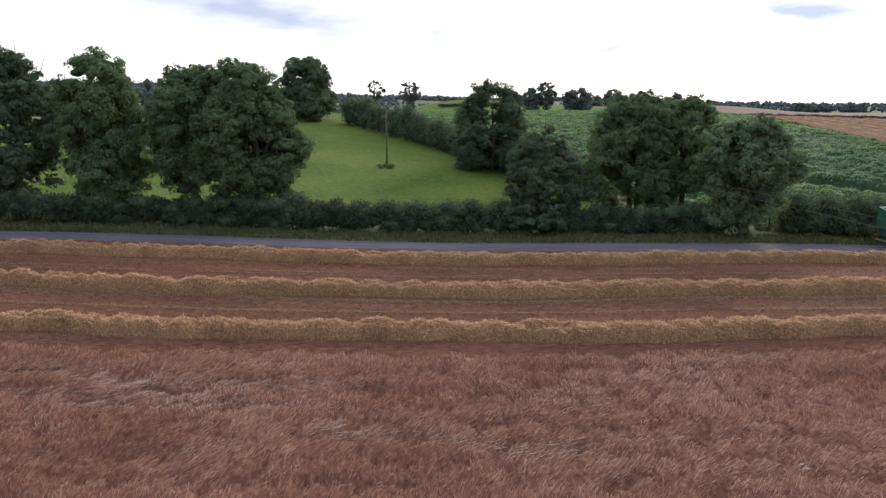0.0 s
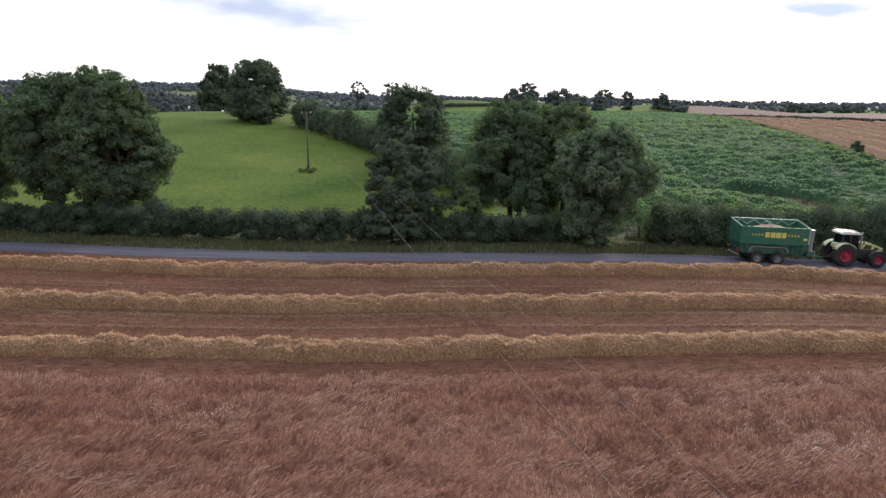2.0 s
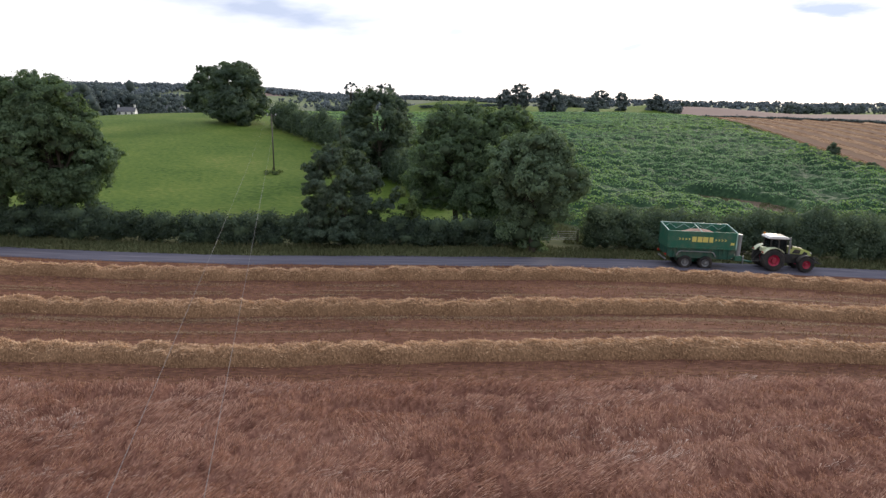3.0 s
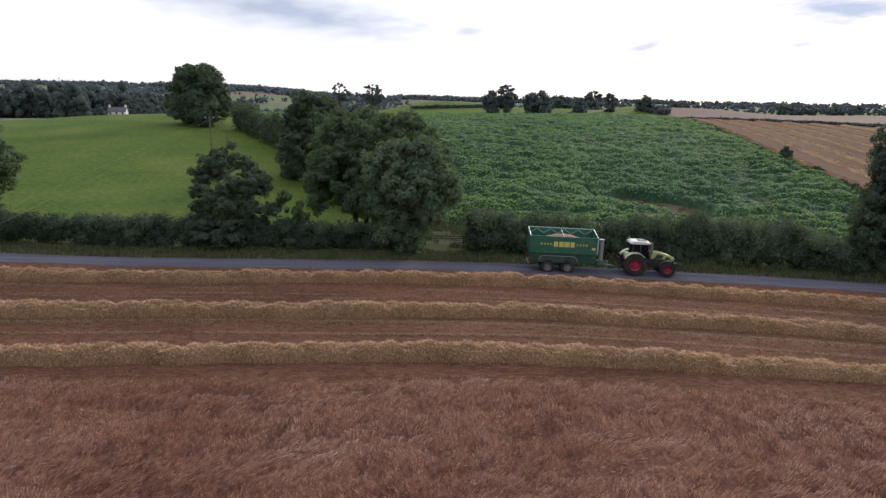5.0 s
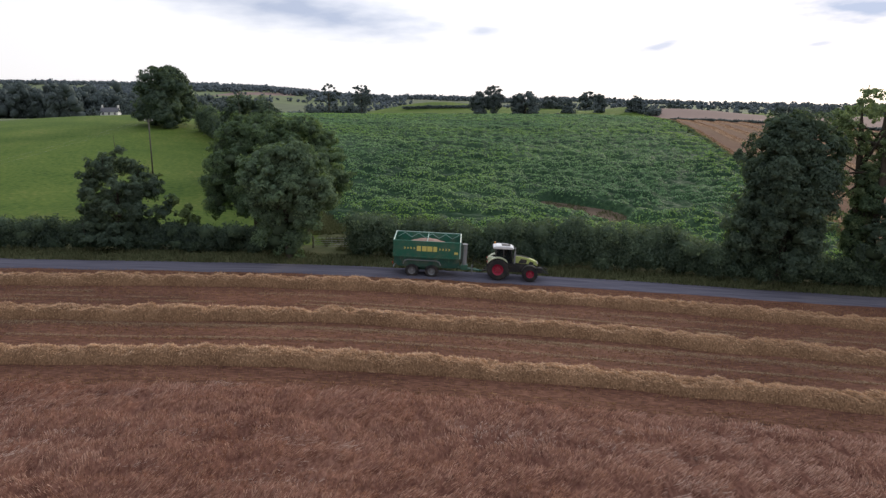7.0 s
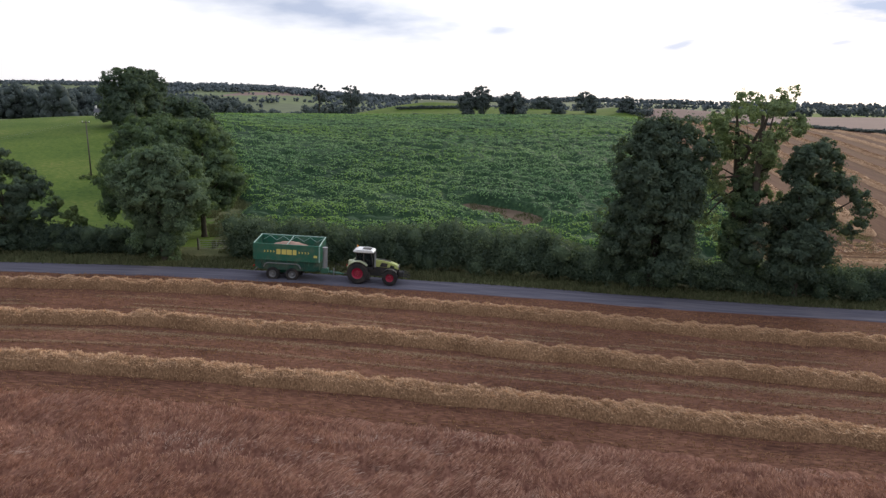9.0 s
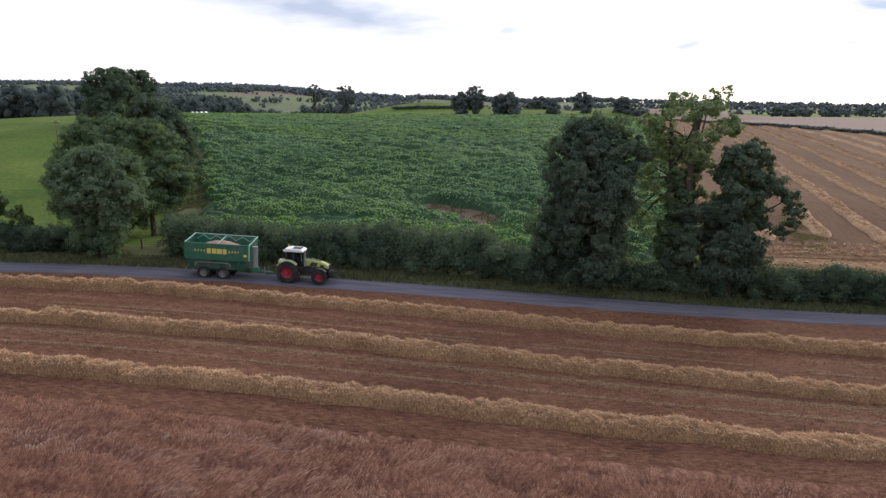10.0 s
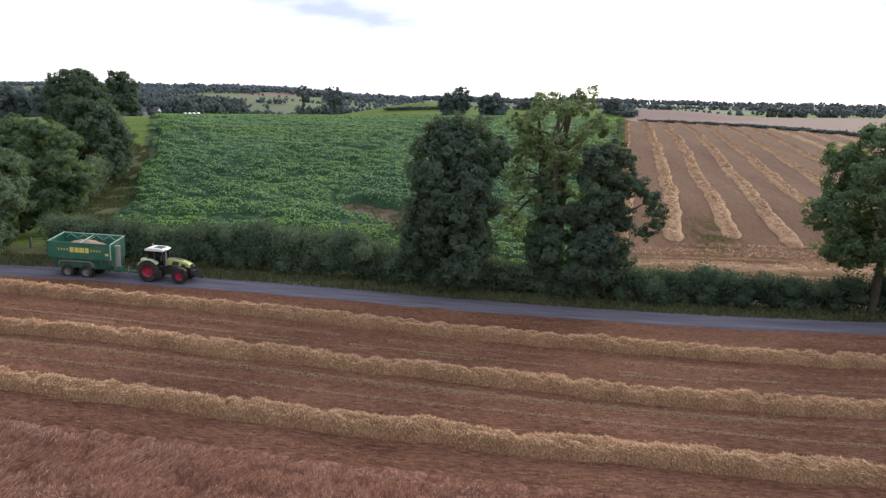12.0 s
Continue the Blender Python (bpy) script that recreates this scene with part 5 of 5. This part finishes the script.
def build_tractor(x, y, z, turn):
    """Rear axle at the origin, nose towards +x."""
    root = new("tractor")
    root.matrix_world = pose(x, y, z, 0, 0, turn)
    tagged(root, "lime and white farm tractor with red wheel rims on the road", "tractor")
    for s in (-1, 1):
        wheel(root, "rear_wheel", 0, s * 0.98, 1.03, 0.68, 0.54, P_RED, s)
        wheel(root, "front_wheel", 3.15, s * 0.98, 0.74, 0.56, 0.38, P_RED, s)
        part("rear_fender", arch(B(), 0, 1.03, 1.20, s * 0.62, s * 1.26, 40, 150, 0.06), P_PALE, root, "pale curved rear mudguard", smooth=False)
        part("front_fender", arch(B(), 3.15, 0.74, 0.86, s * 0.72, s * 1.22, 40, 165, 0.04), P_DARK, root, "black front mudguard")
    bm = box(B(), (1.4, 0, 0.95), (3.9, 0.62, 0.6), bevel=0.06)
    box(bm, (0.2, 0, 1.05), (1.1, 0.9, 0.8), bevel=0.08)
    part("chassis", bm, P_DARK, root, "black engine and gearbox casing")
    part("rear_axle", cyl(B(), (0, 0, 1.03), 0.16, 1.7, (90, 0, 0), 14), P_DARK, root)
    part("front_axle", cyl(B(), (3.15, 0, 0.74), 0.12, 1.7, (90, 0, 0), 14), P_DARK, root)
    part("engine_side", box(B(), (2.6, 0, 1.36), (2.3, 0.74, 0.5), bevel=0.05), P_DARK, root, "black engine side panels")
    hood = part("bonnet", prism(B(), [(1.55, 1.62), (1.55, 2.26), (2.2, 2.24), (3.1, 2.08), (3.72, 1.86), (3.92, 1.62), (3.95, 1.42), (3.5, 1.50), (2.3, 1.58)], -0.42, 0.42, 0.06), P_LIME, root, "lime green sloping bonnet")
    part("bonnet_vent", prism(B(), [(2.0, 1.66), (2.25, 2.05), (2.85, 1.98), (2.75, 1.62)], -0.435, 0.435), P_DARK, hood, "black bonnet side grille")
    part("bonnet_vent", prism(B(), [(3.0, 1.58), (3.15, 1.86), (3.5, 1.74), (3.48, 1.54)], -0.435, 0.435), P_DARK, hood, "black bonnet side grille")
    part("bonnet_stripe", prism(B(), [(1.6, 2.29), (2.25, 2.275), (3.1, 2.115), (3.1, 2.125), (2.25, 2.285), (1.6, 2.30)], -0.16, 0.16), P_DARK, hood)
    part("grille", box(B(), (3.93, 0, 1.5), (0.04, 0.6, 0.55), bevel=0.01), P_DARK, hood, "black nose grille")
    for s in (-1, 1):
        part("headlight", box(B(), (3.86, s * 0.33, 1.72), (0.12, 0.18, 0.12), (0, 20, 0), 0.02), P_LAMP, hood, "clear headlight lens")
    # cab
    cab = part("cab_floor", box(B(), (0.55, 0, 1.45), (1.75, 1.5, 0.25), bevel=0.04), P_DARK, root)
    for s in (-1, 1):
        for a, b in (((-0.28, 0.72, 1.5), (-0.20, 0.70, 3.0)), ((0.55, 0.80, 1.35), (0.50, 0.74, 3.0)), ((1.42, 0.55, 1.4), (1.22, 0.66, 3.0))):
            part("cab_pillar", bar(B(), (a[0], s * a[1], a[2]), (b[0], s * b[1], b[2]), 0.05), P_DARK, cab)
        part("side_window", prism(B(), [(-0.24, 1.62), (-0.18, 2.96), (1.2, 2.96), (1.38, 1.62)], s * 0.70, s * 0.715), M_GLASS, cab, "dark tinted side window")
        part("door_handle", box(B(), (0.62, s * 0.80, 1.75), (0.16, 0.03, 0.03)), P_DARK, cab)
        part("step", box(B(), (0.95, s * 0.86, 0.75), (0.42, 0.3, 0.7), bevel=0.03), P_DARK, root, "black cab steps and tank")
        arm = part("mirror_arm", bar(B(), (1.25, s * 0.68, 2.75), (1.45, s * 1.25, 2.62), 0.02), P_DARK, cab)
        part("mirror", box(B(), (1.45, s * 1.28, 2.42), (0.06, 0.2, 0.38), bevel=0.02), P_DARK, arm)
        part("rear_light", box(B(), (-1.06, s * 1.0, 1.75), (0.06, 0.3, 0.12)), P_RED_LIGHT, root, "red tail light")
        part("work_light", box(B(), (1.48, s * 0.5, 3.10), (0.06, 0.18, 0.1)), P_LAMP, cab)
        part("work_light", box(B(), (-0.52, s * 0.5, 3.10), (0.06, 0.18, 0.1)), P_LAMP, cab)
    part("windscreen", prism(B(), [(1.40, 1.62), (1.22, 2.96), (1.235, 2.96), (1.415, 1.62)], -0.58, 0.58), M_GLASS, cab)
    part("rear_window", prism(B(), [(-0.27, 1.62), (-0.20, 2.96), (-0.185, 2.96), (-0.255, 1.62)], -0.62, 0.62), M_GLASS, cab)
    part("seat", box(box(B(), (0.2, 0, 1.85), (0.5, 0.5, 0.18), bevel=0.04), (-0.02, 0, 2.25), (0.14, 0.48, 0.75), bevel=0.04), P_DARK, cab, "black driver seat")
    wheel_b = B()
    bmesh.ops.create_cone(wheel_b, cap_ends=False, segments=20, radius1=0.2, radius2=0.2, depth=0.04, matrix=pose(0.86, 0, 2.15, 0, -35, 0))
    bar(wheel_b, (0.86, 0, 2.15), (1.1, 0, 1.6), 0.04)
    part("steering_wheel", wheel_b, P_DARK, cab)
    roof = part("cab_roof", prism(B(), [(-0.55, 3.02), (-0.50, 3.18), (-0.2, 3.28), (0.9, 3.28), (1.4, 3.18), (1.52, 3.04), (1.3, 3.0), (-0.3, 3.0)], -0.82, 0.82, 0.05), P_WHITE, root, "white rounded cab roof")
    part("roof_hatch", box(B(), (0.72, 0, 3.285), (0.85, 0.95, 0.05), bevel=0.015), P_DARK, roof, "dark glass roof hatch")
    # added box for a pale shape that belongs to the far rear mudguard
    part("far_fender_stand_in", box(B(), (-0.72, -0.45, 1.95), (0.55, 0.6, 0.42), bevel=0.05), P_PALE, root, "pale box behind the cab standing in for the far mudguard")
    part("beacon", cyl(B(), (-0.35, 0.6, 3.36), 0.07, 0.18, seg=12), P_AMBER, roof, "amber warning beacon")
    part("exhaust", cyl(cyl(B(), (1.62, -0.62, 2.2), 0.09, 1.2, seg=14), (1.62, -0.62, 2.95), 0.06, 0.5, seg=12), P_GREY, root, "grey exhaust stack")
    bm = box(B(), (4.15, 0, 0.95), (0.5, 0.7, 0.5), bevel=0.04)
    for s in (-1, 1):
        bar(bm, (4.2, s * 0.4, 0.85), (5.0, s * 0.42, 0.72), 0.05)
        bar(bm, (4.25, s * 0.3, 1.2), (4.75, s * 0.42, 0.78), 0.035)
    bar(bm, (4.3, 0, 1.3), (4.95, 0, 1.05), 0.04)
    part("front_linkage", bm, P_DARK, root, "folded black front linkage arms")
    bm = bar(B(), (-0.5, 0, 0.75), (-1.5, 0, 0.62), 0.07)
    for s in (-1, 1):
        bar(bm, (-0.6, s * 0.35, 0.8), (-1.35, s * 0.45, 0.7), 0.045)
        bar(bm, (-0.7, s * 0.35, 1.5), (-1.25, s * 0.44, 0.75), 0.03)
    part("rear_hitch", bm, P_DARK, root)
    return root


def build_trailer(x, y, z, turn):
    """Rear end at the origin, drawbar towards +x."""
    root = new("grain_trailer")
    root.matrix_world = pose(x, y, z, 0, 0, turn)
    tagged(root, "dark green grain chaser trailer heaped with grain on the road", "trailer")
    L, W = 6.5, 2.55
    h = W / 2
    low, high = 3.57, 3.98                                   # rims of the near and the raised far side

    def end_wall(x0, x1):
        bm = B()
        ring = [(-h, 1.98), (h, 1.98), (h, high), (-h, low)]
        f, g = [bm.verts.new((x0, y, z)) for y, z in ring], [bm.verts.new((x1, y, z)) for y, z in ring]
        bm.faces.new(f)
        bm.faces.new(g[::-1])
        for i in range(4):
            bm.faces.new((f[i], g[i], g[(i + 1) % 4], f[(i + 1) % 4]))
        return bm

    for x0, x1 in ((0.0, 0.06), (L - 0.06, L)):
        end = part("hopper_end", end_wall(x0, x1), P_GREEN, root, "green end wall of the hopper")
        part("end_rail", bar(B(), ((x0 + x1) / 2, -h - 0.02, low + 0.02), ((x0 + x1) / 2, h + 0.02, high + 0.02), 0.055, 6), P_RAIL, end, "pale sloping end rail")
    for s in (-1, 1):
        rim = low if s < 0 else high
        side = part("hopper_side", box(B(), (L / 2, s * h, (1.98 + rim) / 2), (L - 0.12, 0.06, rim - 1.98)), P_GREEN, root, "green hopper side panel")
        part("top_rail", box(B(), (L / 2, s * (h + 0.01), rim + 0.02), (L + 0.06, 0.09, 0.04 if s < 0 else 0.08), bevel=0.012), P_GREEN_IN if s < 0 else P_RAIL, root, "pale green top rail")
        for xx in (0.02, L - 0.02):
            part("corner_post", box(B(), (xx, s * (h + 0.02), (2.0 + rim) / 2), (0.12, 0.08, rim - 2.0), bevel=0.02), P_GREEN if xx < 1 or s > 0 else P_RAIL, root, "pale corner post")
        n = 9
        for i in range(n):
            xa, xb = 0.2 + (L - 0.4) * i / n, 0.2 + (L - 0.4) * (i + 1) / n
            za, zb = (rim - 0.08, rim - 0.52) if i % 2 else (rim - 0.52, rim - 0.08)
            part("lattice_brace", bar(B(), (xa, s * (h - 0.06), za), (xb, s * (h - 0.06), zb), 0.028, 6), P_RAIL, side)
        part("side_rib", box(B(), (L / 2, s * (h + 0.045), 2.02), (L - 0.1, 0.07, 0.10), bevel=0.015), P_GREEN, side)
        for i in range(1, 6):
            part("side_rib", box(B(), (L * i / 6, s * (h - 0.08), 1.75), (0.07, 0.05, 0.42)), P_GREEN, side)
        # plain yellow marking: four blocks between two rows of chevrons
        for i, (bw, bh) in enumerate(((0.40, 0.50), (0.44, 0.50), (0.50, 0.50), (0.36, 0.50))):
            part("marking_block", box(B(), (L / 2 - 0.78 + i * 0.53, s * (h + 0.035), 2.86), (bw, 0.012, bh)), P_YELLOW, side, "yellow painted marking")
        for i in range(8):
            xc = L / 2 + (-2.15 + i * 0.3 if i < 4 else 1.25 + (i - 4) * 0.3)
            part("chevron", prism(B(), [(xc - 0.09, 2.76), (xc + 0.0, 2.76), (xc + 0.11, 2.86), (xc + 0.0, 2.96), (xc - 0.09, 2.96), (xc + 0.01, 2.86)], s * (h + 0.03), s * (h + 0.042)), P_YELLOW, side)
        part("reflector", box(B(), (L - 0.4, s * (h + 0.035), 2.55), (0.34, 0.012, 0.22)), P_YELLOW, side)
        # mudguard over the tandem wheels
        out = [(0.95, 1.30), (1.10, 1.62), (1.35, 1.72), (4.25, 1.72), (4.50, 1.62), (4.66, 1.30)]
        inn = [(q + (0.05 if q < 3 else -0.05), zz - 0.06) for q, zz in out[::-1]]
        part("mudguard", prism(B(), out + inn, s * 0.72, s * 1.32), P_GREY, root, "grey steel tandem mudguard")
        wheel(root, "wheel", 1.85, s * 1.02, 0.63, 0.55, 0.36, P_RIM, s)
        wheel(root, "wheel", 3.78, s * 1.02, 0.63, 0.55, 0.36, P_RIM, s)
        part("rear_lamp", box(B(), (-0.04, s * 1.05, 1.3), (0.06, 0.4, 0.14)), P_RED_LIGHT, root, "red tail light")
    part("hopper_floor", prism(B(), [(0.05, 2.14), (L - 0.02, 2.14), (L - 0.06, 1.30), (L - 0.5, 1.02), (0.5, 1.02), (0.09, 1.30)], -h + 0.13, h - 0.13, 0.02), P_GREEN_LOW, root, "lower green hopper with shade in its colour")
    for s in (-1, 1):
        for xx in (0.7, 5.0, 5.9):
            part("lower_rib", box(B(), (xx, s * (h - 0.10), 1.6), (0.08, 0.08, 0.95)), P_GREEN_LOW, root)
    bm = B()
    nx, ny = 30, 12
    vs = [[bm.verts.new((0.08 + (L - 0.16) * i / nx, -h + 0.05 + (W - 0.1) * j / ny,
                         2.70 + 0.98 * math.sin(math.pi * i / nx) ** 1.1 * math.sin(math.pi * j / ny) ** 0.8 + 0.03 * math.sin(i * 1.7 + j))) for j in range(ny + 1)] for i in range(nx + 1)]
    for i in range(nx):
        for j in range(ny):
            bm.faces.new((vs[i][j], vs[i + 1][j], vs[i + 1][j + 1], vs[i][j + 1]))
    part("grain_load", bm, M_GRAIN, root, "heaped reddish wheat grain", smooth=True)
    part("cross_tie", bar(B(), (L / 2, -h, low - 0.05), (L / 2, h, high - 0.05), 0.04), P_RAIL, root)
    bm = box(B(), (3.4, 0, 1.0), (5.6, 0.9, 0.24), bevel=0.03)
    box(bm, (2.8, 0, 0.72), (2.6, 0.7, 0.4), bevel=0.04)
    part("frame", bm, P_GREEN, root, "green steel chassis frame")
    for xx in (1.85, 3.78):
        part("axle", cyl(B(), (xx, 0, 0.63), 0.09, 1.8, (90, 0, 0), 12), P_DARK, root)
    aug = part("auger_tube", cyl(B(), (L + 0.42, -0.75, 2.30), 0.24, 2.1, seg=20), P_GREY, root, "pale grey folded unloading auger tube", smooth=False)
    part("auger_cap", cyl(B(), (L + 0.42, -0.75, 3.38), 0.27, 0.12, seg=20), P_GREY, aug)
    part("auger_foot", box(B(), (L + 0.42, -0.75, 1.15), (0.7, 0.7, 0.5), bevel=0.06), P_GREEN, aug)
    part("ladder", box(bar(bar(B(), (L + 0.08, 0.5, 1.3), (L + 0.08, 0.5, 3.5), 0.025), (L + 0.08, 0.9, 1.3), (L + 0.08, 0.9, 3.5), 0.025), (L + 0.08, 0.7, 2.2), (0.03, 0.4, 0.03)), P_GREY, root)
    bm = B()
    for s in (-1, 1):
        bar(bm, (L - 0.6, s * 0.45, 1.0), (L + 1.9, 0.05 * s, 0.72), 0.09)
    box(bm, (L + 2.0, 0, 0.70), (0.4, 0.16, 0.14), bevel=0.03)
    part("drawbar", bm, P_GREEN, root, "green steel drawbar")
    part("drawbar_jack", cyl(B(), (L + 1.2, -0.32, 0.85), 0.06, 0.9, seg=10), P_GREY, root)
    part("hose_stand", bar(bar(B(), (L + 1.3, 0.1, 0.8), (L + 1.3, 0.1, 1.7), 0.03), (L + 1.3, 0.1, 1.7), (L + 2.2, 0.05, 1.35), 0.025), P_DARK, root)
    part("rear_bumper", box(B(), (0.02, 0, 0.85), (0.1, 2.2, 0.14), bevel=0.02), P_GREY, root)
    return root


TX = 53.1
TY = float(road_y(TX)) + 0.1
tz = float(land(TX, TY)) + 0.09
slope = math.degrees(math.atan2(float(land(TX + 2, TY) - land(TX - 8, TY)), 10))
tractor = build_tractor(TX, TY, tz, 1.2)
trailer = build_trailer(TX - 10.2, TY - 0.22, float(land(TX - 7.5, TY)) + 0.09, 1.2)
for ob in (tractor, trailer):
    ob.matrix_world = ob.matrix_world @ pose(0, 0, 0, 0, -slope, 0)


# ---- house and farm buildings ----
def house(label, x, y, w, d, wall, ridge, turn, wall_mat=P_HOUSE, chimney=True, name="house"):
    z = float(land(x, y))
    root = new(name)
    root.matrix_world = pose(x, y, z, 0, 0, turn)
    tagged(root, label, name.replace("_", " "))
    gable = [(-d / 2, -0.3), (d / 2, -0.3), (d / 2, wall), (0, ridge), (-d / 2, wall)]
    bm = prism(B(), gable, -w / 2, w / 2)
    bmesh.ops.rotate(bm, verts=bm.verts, matrix=Matrix.Rotation(radians(90), 3, "Z"))
    walls = part("wall", bm, wall_mat, root)
    bm = B()
    for s in (-1, 1):
        a = math.atan2(ridge - wall, d / 2)
        ln = math.hypot(ridge - wall, d / 2) + 0.35
        box(bm, (0, s * (d / 4 + 0.1), (wall + ridge) / 2 + 0.05), (w + 0.5, ln, 0.14), (-s * math.degrees(a), 0, 0))
    part("roof", bm, P_SHED if name == "farm_shed" else P_SLATE, root, "white sheet roof" if name == "farm_shed" else "dark slate roof")
    if chimney:
        for s in (-1, 1):
            part("chimney", box(B(), (s * (w / 2 - 0.5), 0, ridge + 0.5), (0.9, 0.9, 2.0)), wall_mat, root)
        for i in range(3):
            for zz in (1.3, wall - 0.9):
                part("window", box(B(), (-w / 3 + i * w / 3, -d / 2 - 0.03, zz), (1.0, 0.08, 1.3)), P_SLATE, walls)
    return root


house("white rendered two-storey farmhouse with slate roof", -163.0, 385, 9.5, 6.5, 4.0, 6.3, 12)
house("white farm building with a slate roof", -158, 440, 11.0, 6.5, 6.0, 8.6, 4, P_HOUSE, False, "farm_building")
for i in range(4):
    house("small pale gabled polytunnel shed in a row", -126.2 + i * 2.9, 424, 2.6, 6, 1.2, 4.3, 90, P_SHED, False, "farm_shed")
